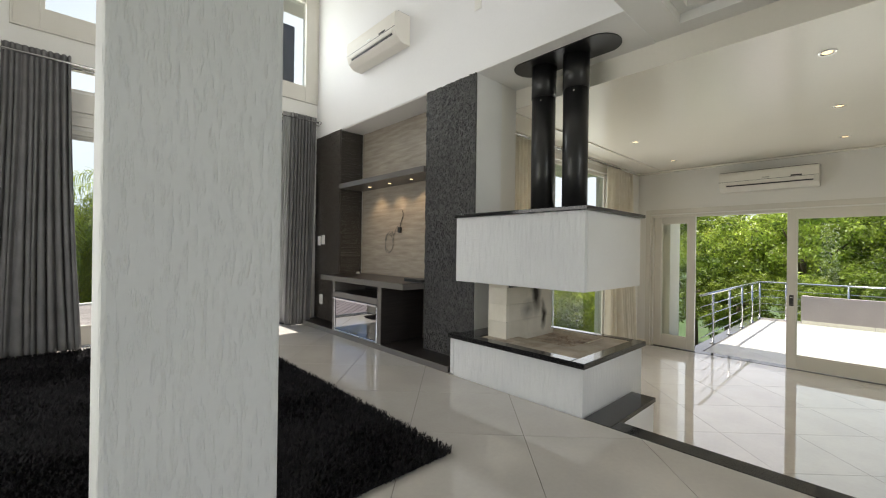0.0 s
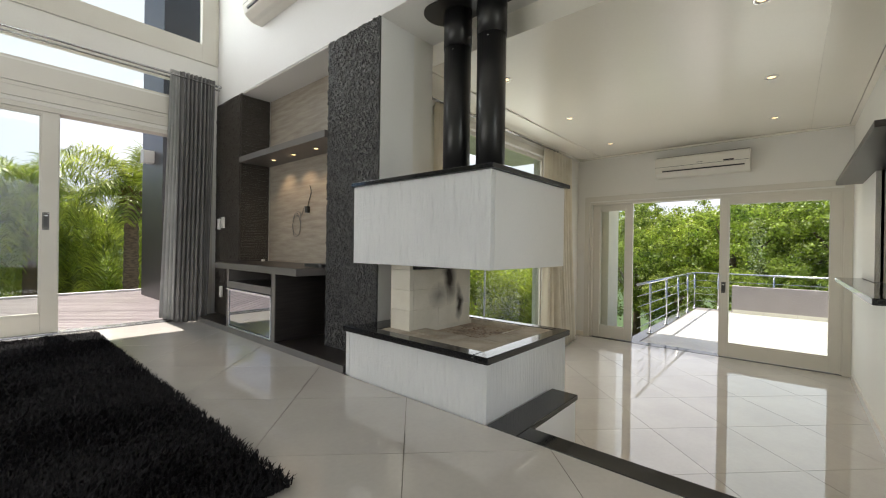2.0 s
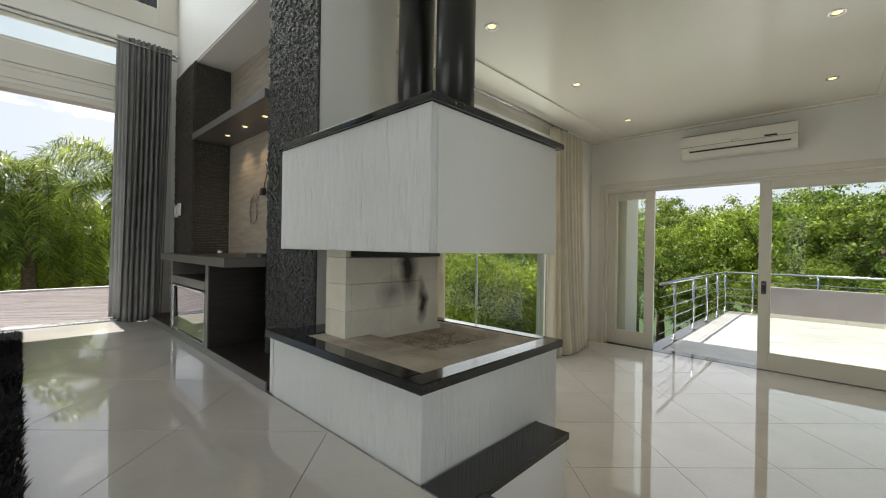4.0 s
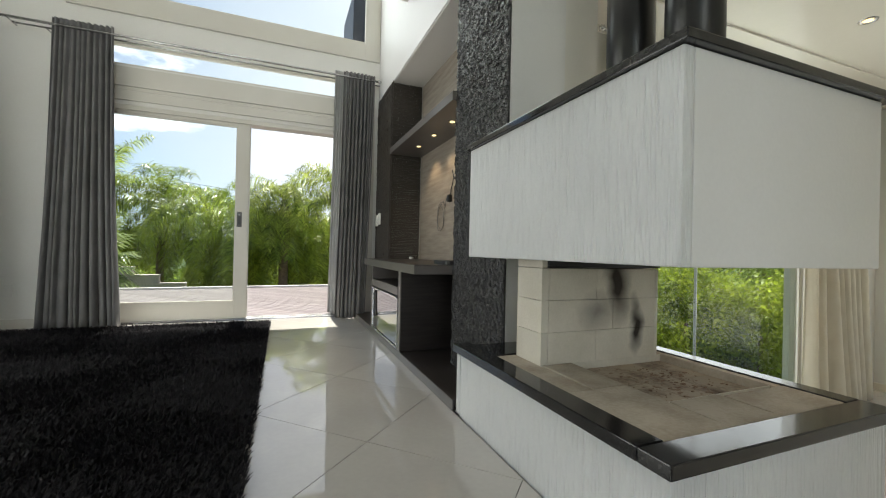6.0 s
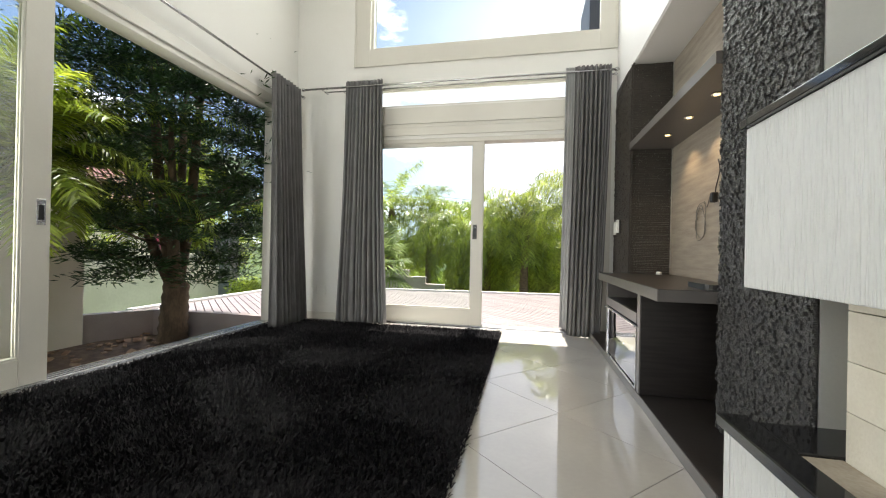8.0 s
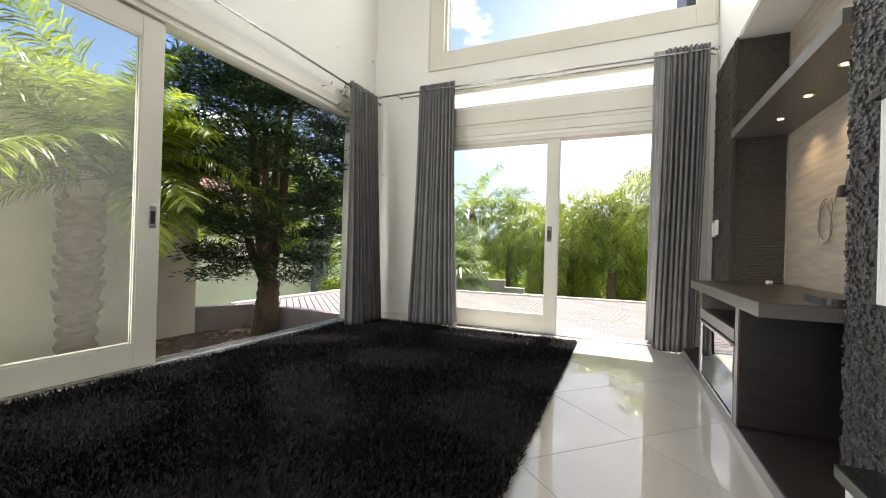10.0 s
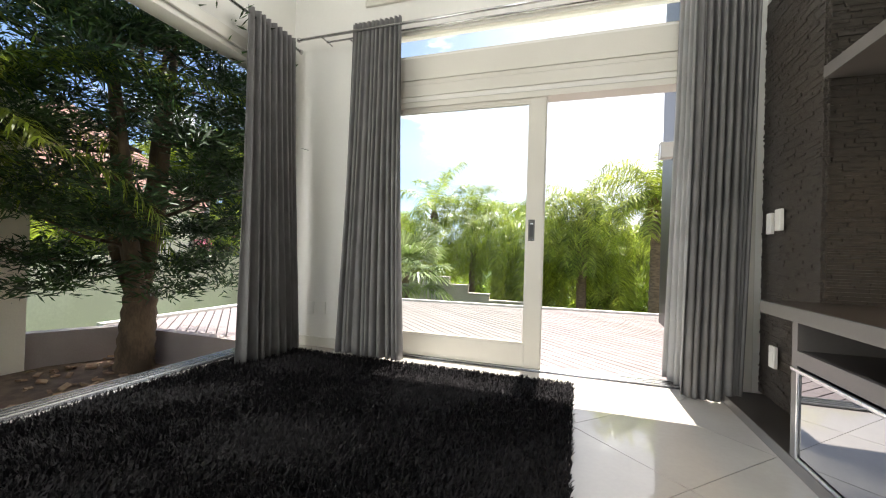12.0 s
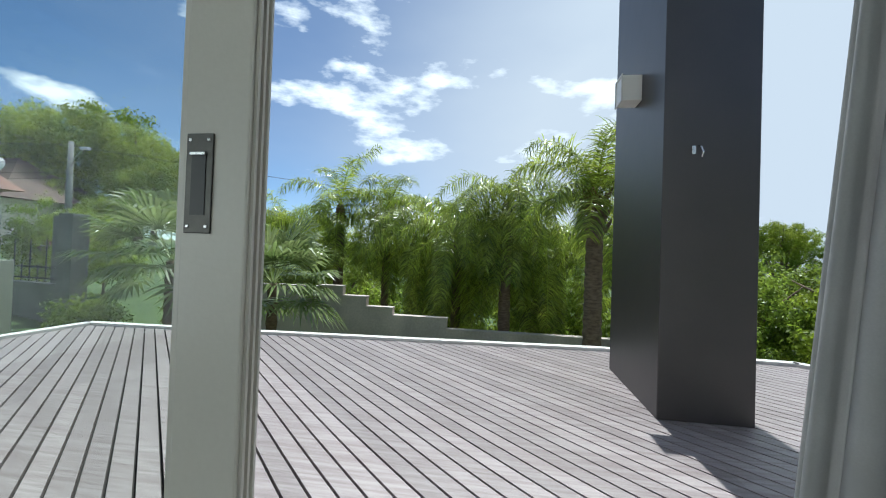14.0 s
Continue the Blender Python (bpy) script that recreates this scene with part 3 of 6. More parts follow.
# balcony doors
door = tagged(put_mesh("door_balcony", frame_bars(-0.52, 2.68, ZD, 1.76, XE + 0.005, XE + 0.17, 0.04, bottom=False, axis="x"), M_FRAME, (XE, 1, ZD)), "cream balcony door frame with an open middle bay", kind="structure")
part("casing", frame_bars(-0.58, 2.76, ZD, 1.86, XE - 0.022, XE, 0.08, bottom=False, axis="x"), M_FRAME, door)
part("sill", box(XE, XE + 0.2, -0.5, 2.66, ZD - 0.004, ZD + 0.004), M_GRANITE, door)
leaf("balcony_door_leaf", 1.985, 2.64, ZD + 0.01, 1.735, XE + 0.06, "x", 0.115, 0.20, M_GLASS, "narrow cream-framed glass balcony leaf", "balcony door leaves")
leaf("balcony_door_leaf", -0.49, 0.785, ZD + 0.01, 1.735, XE + 0.012, "x", 0.105, 0.19, M_GLASS, "wide cream-framed glass balcony leaf", "balcony door leaves", (0.73, 0.34, 0.5))
# dining window
win = tagged(put_mesh("window_dining", frame_bars(4.0, 6.5, ZD, 2.36, YD + 0.04, YD + 0.12, 0.05), M_FRAME, (5.2, YD, ZD)), "wide cream-framed window behind the fireplace", kind="structure")
part("mullion", box(5.0, 5.008, YD + 0.06, YD + 0.085, ZD + 0.05, 2.31, 0.001), M_STEEL, win)
g = part("pane", box(4.03, 6.47, YD + 0.07, YD + 0.076, ZD + 0.03, 2.33), M_GLASS, win)
g.visible_shadow = False
structure("trim", box(6.53, 6.62, YD - 0.02, YD, ZD, 2.42, 0.003), M_FRAME)
structure("trim", box(3.9, 6.53, YD - 0.02, YD, 2.36, 2.45, 0.003), M_FRAME)

# column between hall and living room
bm = box(0.072, 0.452, 1.02, 1.35, 0.0, ZC, 0.012)
structure("column", bm, M_GRAFIATO, "white square column in scratched plaster", (0.26, 1.18, 0))

# ---- fireplace ----
fire = thing("fireplace", (3.0, 1.84, 0.0), "white suspended-hood fireplace with black granite rim and black flues", "fireplace")
part("base", box(2.512, 3.50, 1.212, 2.42, ZD, 0.318, 0.006), M_FIRE, fire, "white ribbed plaster base")
part("base_return", box(2.512, 2.772, 2.422, 2.466, 0.0, 0.318, 0.004), M_FIRE, fire)
rim = part("rim", box(2.49, 2.588, 1.292, 2.476, 0.32, 0.36, 0.004), M_GRANITE, fire, "polished black granite rim")
part("rim_slab", box(2.49, 3.53, 1.193, 1.290, 0.32, 0.36, 0.004), M_GRANITE, fire, "polished black granite rim")
part("rim_slab", box(3.45, 3.53, 1.292, 2.42, 0.32, 0.36, 0.004), M_GRANITE, fire, "polished black granite rim")
part("rim_slab", box(2.590, 3.448, 2.20, 2.42, 0.32, 0.359, 0.003), M_GRANITE, fire, "polished black granite rim")
# hearth of refractory slabs round a sunk pit
M_HEARTH = mat("soiled_hearth_slab", (0.50, 0.445, 0.36), 0.85, (0.36, 0.30, 0.23), 6, 70, 0.3, 70, vary=0.07)
for x0, x1, y0, y1, zt in ((2.592, 2.86, 1.294, 1.68, .356), (2.592, 2.70, 1.684, 2.196, .354), (2.704, 2.86, 1.684, 1.99, .357), (2.864, 3.10, 1.294, 1.50, .356), (3.104, 3.446, 1.294, 1.48, .357),
                           (3.41, 3.446, 1.484, 1.99, .356), (3.394, 3.446, 1.994, 2.196, .355)):
    part("hearth_slab", box(x0, x1, y0, y1, 0.30, zt, 0.004), M_HEARTH, fire)
M_PIT = mat("ash_stained_brick", (0.42, 0.35, 0.27), 0.9, (0.16, 0.11, 0.08), 7, 60, 0.3, 60, vary=0.08, mixpos=(0.45, 0.7))
for i in range(3):
    for j in range(2):
        part("pit_tile", box(2.866 + i * 0.181, 3.044 + i * 0.181, 1.504 + j * 0.244, 1.746 + j * 0.244, 0.29, 0.322, 0.003), M_PIT, fire)
for x, y in ((2.866, 1.502), (2.866, 1.99)):
    part("pit_kerb", box(x, 3.408, y, y + 0.004, 0.29, 0.352), M_BRICK, fire)
# back of the fire: courses of refractory blocks, soot-streaked towards the flame
M_SOOT = mat("sooty_brick", (0.73, 0.685, 0.585), 0.85, (0.64, 0.595, 0.495), 5, 90, 0.25, 90)
sn, sl = M_SOOT.node_tree.nodes, M_SOOT.node_tree.links
sp = sn["Principled BSDF"]
s_from = sp.inputs["Base Color"].links[0].from_socket
s_co, s_nz, s_mixv = sn.new("ShaderNodeTexCoord"), sn.new("ShaderNodeTexNoise"), sn.new("ShaderNodeVectorMath")
s_nz.inputs["Scale"].default_value = 9.0
s_mixv.operation = "MULTIPLY_ADD"
s_mixv.inputs[1].default_value = (0.09, 0.09, 0.09)
sl.new(s_co.outputs["Object"], s_nz.inputs["Vector"])
sl.new(s_nz.outputs["Color"], s_mixv.inputs[0])
sl.new(s_co.outputs["Object"], s_mixv.inputs[2])
streaks = []
for cx, cz, wx, wz in ((0.215, 0.72, 0.10, 0.23), (0.325, 0.50, 0.055, 0.16), (0.10, 0.58, 0.13, 0.12)):
    mp_ = sn.new("ShaderNodeMapping")
    mp_.vector_type = "TEXTURE"
    mp_.inputs["Location"].default_value = (cx - 0.08 + 0.045, 0.16, cz + 0.045)
    mp_.inputs["Scale"].default_value = (wx, 1.0, wz)
    gr = sn.new("ShaderNodeTexGradient")
    gr.gradient_type = "SPHERICAL"
    sl.new(s_mixv.outputs[0], mp_.inputs["Vector"])
    sl.new(mp_.outputs[0], gr.inputs["Vector"])
    streaks.append(gr.outputs["Fac"])
s_a, s_b = sn.new("ShaderNodeMath"), sn.new("ShaderNodeMath")
s_a.operation = s_b.operation = "MAXIMUM"
sl.new(streaks[0], s_a.inputs[0])
sl.new(streaks[1], s_a.inputs[1])
s_h = sn.new("ShaderNodeMath")
s_h.operation = "MULTIPLY"
s_h.inputs[1].default_value = 0.5
sl.new(streaks[2], s_h.inputs[0])
sl.new(s_a.outputs[0], s_b.inputs[0])
sl.new(s_h.outputs[0], s_b.inputs[1])
s_mix = sn.new("ShaderNodeMix")
s_mix.data_type = "RGBA"
s_mix.inputs["B"].default_value = (0.035, 0.026, 0.02, 1)
s_gain = sn.new("ShaderNodeMath")
s_gain.operation = "MULTIPLY"
s_gain.use_clamp = True
s_gain.inputs[1].default_value = 1.35
sl.new(s_b.outputs[0], s_gain.inputs[0])
sl.new(s_gain.outputs[0], s_mix.inputs["Factor"])
sl.new(s_from, s_mix.inputs["A"])
sl.new(s_mix.outputs["Result"], sp.inputs["Base Color"])
z = 0.36
for k, h in enumerate((0.135, 0.142, 0.142)):
    cuts = (2.705, 2.738, 3.105, 3.375) if k % 2 else (2.705, 2.738, 3.005, 3.375)
    low = z if k else 0.319
    part("firebrick", box(2.70, 2.7365, 1.996, 2.19, low, z + h - 0.0015, 0.0015), M_BRICK, fire)
    part("firebrick", box(3.375, 3.392, 1.996, 2.19, low, z + h - 0.0015, 0.0015), M_BRICK, fire)
    for a, b in zip(cuts[1:], cuts[2:]):
        part("firebrick", box(a, b - 0.0015, 1.996, 2.19, low, z + h - 0.0015, 0.0015), M_SOOT, fire, "cream firebrick with soot streaks")
    z += h
part("metal_throat", box(2.73, 3.40, 1.99, 2.2, 0.782, 0.815, 0.002), M_BLACK, fire, "black metal throat plate")
part("brick_cap", box(2.70, 2.728, 1.996, 2.19, 0.78, 0.816, 0.002), M_BRICK, fire)
bits = bmesh.new()
r_b = np.random.default_rng(15)
for k in range(170):
    x, y = 3.14 + r_b.normal(0, 0.12), 1.72 + r_b.normal(0, 0.10)
    if not (2.88 < x < 3.40 and 1.52 < y < 1.97):
        continue
    w_, h_ = abs(r_b.normal(0.0015, 0.003)) + 0.001, r_b.uniform(0.001, 0.004)
    box(x - w_, x + w_, y - w_ * 0.6, y + w_ * 0.6, 0.3222, 0.3222 + h_, 0, bits)
tagged(part("ember_bit", bits, M_CHIP, fire, "scattered ash and ember crumbs"), kind="stuff")
# hood: three slabs against the wall, open below
for x0, x1, y0, y1, m_ in ((2.562, 2.60, 1.236, 2.457, M_FIRE), (2.602, 3.50, 1.236, 1.272, M_FIRES), (3.462, 3.50, 1.274, 2.418, M_FIRES)):
    part("hood_panel", box(x0, x1, y0, y1, 0.817, 1.376, 0.004), m_, fire)
part("hood_inside", box(2.604, 3.45, 1.276, 2.41, 1.0, 1.03), M_BLACK, fire)
part("hood_cap", box(2.545, 3.55, 1.215, 2.418, 1.378, 1.406, 0.003), M_GRANITE, fire, "thin black stone cap")
part("hood_cap_return", box(2.545, 2.752, 2.4185, 2.47, 1.378, 1.406, 0.003), M_GRANITE, fire)
for yy in (1.93, 1.62):
    p_ = part("flue", tube([(3.11, yy, 1.404), (3.11, yy, 1.9), (3.11, yy, 2.45)], 0.103, 28), M_BLACK, fire, "matt black flue pipe")
    part("flue_sleeve", tube([(3.11, yy, 2.44), (3.11, yy, ZC - 0.012)], 0.107, 28), M_BLACK, fire)
    part("rivet", tube([(3.012, yy - 0.04, 2.40), (3.004, yy - 0.04, 2.40)], 0.005, 8), M_STEEL, fire)
bm = bmesh.new()
oval = [(3.06 + 0.165 * math.cos(a), 1.705 + (0.32 if math.sin(a) >= 0 else -0.32) + 0.15 * math.sin(a)) for a in (2 * math.pi * k / 48 for k in range(48))]
part("ceiling_plate", prism(oval, ZC - 0.012, ZC - 0.002, bm), M_BLACK, fire, "black oval ceiling plate")

# ---- media wall ----
rng = np.random.default_rng(4)


def stones(name, u0, u1, z0, z1, place, row, width, depth, material, parent, count=None):
    """Rows of uneven stones; place(u, d, z) gives the point d proud of the backing."""
    vs, fs, z = [], [], z0
    while z < z1 - 0.004:
        h = min(rng.uniform(*row), z1 - z)
        u = u0 - rng.uniform(0, width[0])
        while u < u1 - 0.003:
            w = rng.uniform(*width)
            a, b = max(u, u0) + 0.0006, min(u + w, u1) - 0.0006
            if b - a > 0.004:
                d = rng.uniform(*depth)
                t = rng.uniform(-0.35, 0.35, 4) * min(0.008, depth[1] * 0.4)
                n0 = len(vs)
                for (uu, zz), dt in zip(((a, z + .0006), (b, z + .0006), (b, z + h - .0006), (a, z + h - .0006)), t):
                    vs.append(place(uu, 0.0, zz))
                    vs.append(place(uu + (0.001 if uu == a else -0.001), d + dt, zz))
                q = lambda *k: fs.append([n0 + i for i in k])
                q(1, 3, 5, 7); q(0, 2, 3, 1); q(2, 4, 5, 3); q(4, 6, 7, 5); q(6, 0, 1, 7)
            u += w
        z += h
    ob = raw(name, vs, fs, material, parent, ORIGIN[parent] if parent else (0, 0, 0))
    return ob


pier = thing("stone_pillar", (2.775, 2.77, 0.0), "dark grey split-face stone cladding on a pillar", "stone cladding")
o = ORIGIN[pier]
part("backing", box(2.765, 2.774, 2.425, 3.12, 0.06, ZC), M_STONE, pier)
stones("stone", 2.42, 3.122, 0.06, ZC + 0.004, lambda u, d, z: (2.766 - d - o.x, u - o.y, z - o.z), (0.010, 0.019), (0.012, 0.036), (0.002, 0.015), M_STONE, pier)
tagged(pier.children[-1], kind="stuff")
stones("stone", 2.766, 3.09, 0.06, ZC - 0.016, lambda u, d, z: (u - o.x, 3.102 + d - o.y, z - o.z), (0.010, 0.019), (0.012, 0.036), (0.002, 0.015), M_STONE, pier)
tagged(pier.children[-1], kind="stuff")
pier2 = thing("ledgestone_pier", (2.775, 5.28, 0.0), "dark brown stacked ledgestone cladding beside the curtain", "stone cladding")
o2 = ORIGIN[pier2]
stones("stone", 4.90, 5.655, 0.06, ZC, lambda u, d, z: (2.762 - d - o2.x, u - o2.y, z - o2.z), (0.010, 0.024), (0.05, 0.18), (0.003, 0.014), M_LEDGE, pier2)
tagged(pier2.children[-1], kind="stuff")
stones("stone", 2.74, 3.10, 0.74, ZC - 0.016, lambda u, d, z: (u - o2.x, 4.925 - d - o2.y, z - o2.z), (0.010, 0.024), (0.05, 0.16), (0.003, 0.012), M_LEDGE, pier2)
tagged(pier2.children[-1], kind="stuff")
part("backing", box(2.756, 2.774, 4.93, 5.655, 0.06, ZC), M_LEDGE, pier2)

panel = thing("media_back_panel", (3.116, 4.0, 0.06), "grey ash wood-look laminate panel lining the niche", "wall panel")
part("panel", box(3.104, 3.128, 3.125, 4.905, 1.94, ZC - 0.014, 0.001), M_WOODL, panel)
part("panel", box(3.104, 3.128, 3.125, 4.905, 0.06, 1.938, 0.001), M_WOODL, panel)
shelf = thing("floating_shelf", (2.92, 4.0, 1.92), "dark taupe floating shelf with three small downlights", "shelf")
part("board", box(2.73, 3.10, 3.124, 4.902, 1.905, 1.97, 0.002), M_EDGE, shelf)
for yy in (3.55, 3.98, 4.42):
    d_ = part("downlight", tube([(2.91, yy, 1.904), (2.91, yy, 1.898)], 0.03, 20), M_CHROME, shelf, "small warm recessed downlight")
    part("bulb", tube([(2.91, yy, 1.8985), (2.91, yy, 1.895)], 0.019, 16), M_LAMP, d_)
    lamp = new("shelf_spot", bpy.data.lights.new("shelf_spot", "SPOT"))
    lamp.data.energy, lamp.data.spot_size, lamp.data.spot_blend, lamp.data.color, lamp.data.shadow_soft_size = 3.0, radians(110), 0.7, (1.0, 0.72, 0.42), 0.02
    lamp.matrix_world = look((2.93, yy, 1.885), (3.0, yy, 0.8))

unit = thing("media_unit", (2.8, 4.0, 0.0), "dark brown media unit with taupe edges and a smoked glass flap", "cabinet")
part("plinth", box(2.505, 3.10, 2.48, 5.60, 0.004, 0.056, 0.002), M_DWOOD, unit)
part("plinth_face", box(2.497, 2.504, 2.48, 5.60, 0.0, 0.057, 0.001), M_EDGE, unit, "taupe plinth edge")
part("top", box(2.477, 3.10, 3.126, 4.898, 0.680, 0.742, 0.002), M_EDGE, unit)
part("top_surface", box(2.479, 3.099, 3.128, 4.896, 0.7425, 0.745), M_DWOOD, unit)
part("side_panel", box(2.50, 3.10, 4.56, 4.61, 0.058, 0.678, 0.002), M_EDGE, unit)
part("side_panel", box(2.508, 3.10, 3.535, 3.60, 0.058, 0.678, 0.002), M_DWOOD, unit)
part("side_edge", box(2.50, 2.507, 3.535, 3.60, 0.058, 0.678, 0.001), M_EDGE, unit)
part("slot_back", box(2.95, 2.96, 3.602, 4.558, 0.058, 0.678), M_BLACK, unit)
part("slot_floor", box(2.52, 2.949, 3.602, 4.558, 0.535, 0.55), M_DWOOD, unit)
part("bay_back", box(3.092, 3.10, 3.126, 3.533, 0.058, 0.678), M_DWOOD, unit)
part("drawer_front", box(2.497, 2.52, 3.604, 4.556, 0.482, 0.55, 0.002), M_EDGE, unit)
flap = part("glass_flap", box(2.503, 2.512, 3.62, 4.54, 0.085, 0.45, 0.001), M_MIRROR, unit, "smoked mirror glass flap")
part("flap_frame", frame_bars(3.604, 4.556, 0.062, 0.468, 2.495, 2.516, 0.018, axis="x"), M_CHROME, flap, "slim chrome frame")
part("pull_bar", box(2.478, 2.496, 3.59, 4.57, 0.462, 0.476, 0.002), M_CHROME, flap)
# things on the unit
solid("receiver_dish", prism([(2.80 + 0.11 * math.cos(a) + 0.03 * math.cos(2 * a), 3.30 + 0.15 * math.sin(a)) for a in (2 * math.pi * k / 28 for k in range(28))], 0.7455, 0.775), M_BPLASTIC, "flat black plastic tray on the media unit", "tray")
rt = thing("router", (2.98, 3.24, 0.7455), "small white router box on the media unit", "router")
part("body", box(2.95, 3.01, 3.16, 3.30, 0.7455, 0.82, 0.005), M_WPLASTIC, rt)
part("side", box(2.95, 3.01, 3.14, 3.158, 0.7455, 0.825, 0.003), M_BPLASTIC, rt)
solid("puck", tube([(2.97, 4.78, 0.7455), (2.97, 4.78, 0.772)], 0.022, 16), M_WPLASTIC, "small white round sensor on the media unit", "sensor")
# loose cables on the panel
cab = thing("wall_cables", (3.09, 4.05, 1.2), "loose antenna and power cables hanging from the panel", "cable")
def curl(pts, r, m_, nm):
    part(nm, tube(pts, r, 6), m_, cab, smooth=False)
curl([(3.095, 3.97 - 0.03 * math.sin(k * 0.5), 1.60 - k * 0.024) for k in range(11)], 0.004, M_BPLASTIC, "power_cord")
part("plug", box(3.062, 3.10, 3.965, 4.015, 1.30, 1.37, 0.008), M_BPLASTIC, cab)
curl([(3.088 - 0.008 * math.sin(k), 4.20 + 0.085 * math.cos(k * 0.42) + 0.004 * k * 0.3, 1.20 + 0.13 * math.sin(k * 0.42) - 0.0012 * k) for k in range(36)], 0.0032, M_WIRE, "grey_cord")
curl([(3.09, 4.16 - k * 0.016, 1.33 - 0.05 * math.sin(k * 0.7)) for k in range(11)], 0.0032, M_WIRE, "grey_cord")


def plate(x0, x1, y0, y1, z0, z1, label, side="x"):
    t = thing("wall_switch", ((x0 + x1) / 2, (y0 + y1) / 2, z0), label, "switch", "switch plates")
    part("plate", box(x0, x1, y0, y1, z0, z1, 0.003), M_WPLASTIC, t)
    if side == "x":
        part("rocker", box(x0 - 0.004, x0 - 0.0005, y0 + 0.018, y1 - 0.018, z0 + 0.035, z1 - 0.035, 0.001), M_WPLASTIC, t)
    else:
        part("rocker", box(x0 + 0.018, x1 - 0.018, y0 - 0.004, y0 - 0.0005, z0 + 0.03, z1 - 0.03, 0.001), M_WPLASTIC, t)
    return t


plate(2.718, 2.738, 5.305, 5.383, 1.145, 1.28, "white switch plate on the dark stone")
plate(2.718, 2.738, 5.43, 5.50, 1.13, 1.265, "white switch plate on the dark stone")
plate(2.718, 2.738, 5.345, 5.425, 0.285, 0.42, "white socket plate on the dark stone")
plate(-0.955, -0.88, YN - 0.012, YN, 0.31, 0.43, "white socket plate on the wall", "y")
plate(-0.825, -0.75, YN - 0.012, YN, 0.31, 0.43, "white socket plate on the wall", "y")
plate(XT - 0.012, XT - 0.0005, 2.37, 2.45, 3.30, 3.43, "white control plate on the upper wall")


def air_conditioner(x, y0, y1, z0, z1, d, label):
    """A wall unit on a wall that faces west."""
    t = thing("air_conditioner", (x, (y0 + y1) / 2, z0), label, "air conditioner", "air conditioners")
    own = bmesh.new()
    prof = [(0, z1), (-d * 0.75, z1), (-d * 0.97, z1 - 0.02), (-d, z1 - 0.06), (-d, z0 + 0.13), (-d * 0.9, z0 + 0.06), (-d * 0.62, z0 + 0.01), (-d * 0.4, z0), (0, z0)]
    rows = [[own.verts.new((x + px, yy, pz)) for px, pz in prof] for yy in (y0, y1)]
    for i in range(len(prof)):
        j = (i + 1) % len(prof)
        own.faces.new((rows[0][i], rows[0][j], rows[1][j], rows[1][i]))
    own.faces.new(rows[0])
    own.faces.new(rows[1][::-1])
    bmesh.ops.bevel(own, geom=own.edges[:], offset=0.004, segments=2, affect="EDGES")
    part("casing", own, M_ACPLASTIC, t)
    part("top_grille", box(x - d * 0.74, x - 0.01, y0 + 0.01, y1 - 0.01, z1, z1 + 0.006, 0.001), M_EDGE, t, "dark strip along the top")
    part("louvre", box(x - d * 0.98, x - d * 0.9, y0 + 0.06, y1 - 0.10, z0 + 0.075, z0 + 0.092, 0.003), M_BPLASTIC, t, "dark outlet slot")
    part("flap", box(x - d - 0.004, x - d * 0.9, y0 + 0.05, y1 - 0.09, z0 + 0.094, z0 + 0.135, 0.006), M_ACPLASTIC, t, "long outlet flap")
    part("seam", box(x - d - 0.002, x - d + 0.004, y0 + 0.002, y1 - 0.002, z0 + 0.145, z0 + 0.150), M_EDGE, t)
    part("display", box(x - d - 0.004, x - d + 0.002, y0 + 0.18, y0 + 0.30, z0 + 0.155, z0 + 0.175, 0.002), M_BPLASTIC, t, "small dark display")
    part("badge", box(x - d - 0.003, x - d + 0.002, (y0 + y1) / 2 - 0.04, (y0 + y1) / 2 + 0.04, z0 + 0.17, z0 + 0.18), M_STEEL, t)
    return t


air_conditioner(XT - 0.001, 3.42, 4.42, 3.33, 3.66, 0.21, "ivory split air conditioner high on the white wall")
air_conditioner(XE - 0.001, 0.43, 1.60, 2.06, 2.36, 0.22, "white split air conditioner over the balcony door")


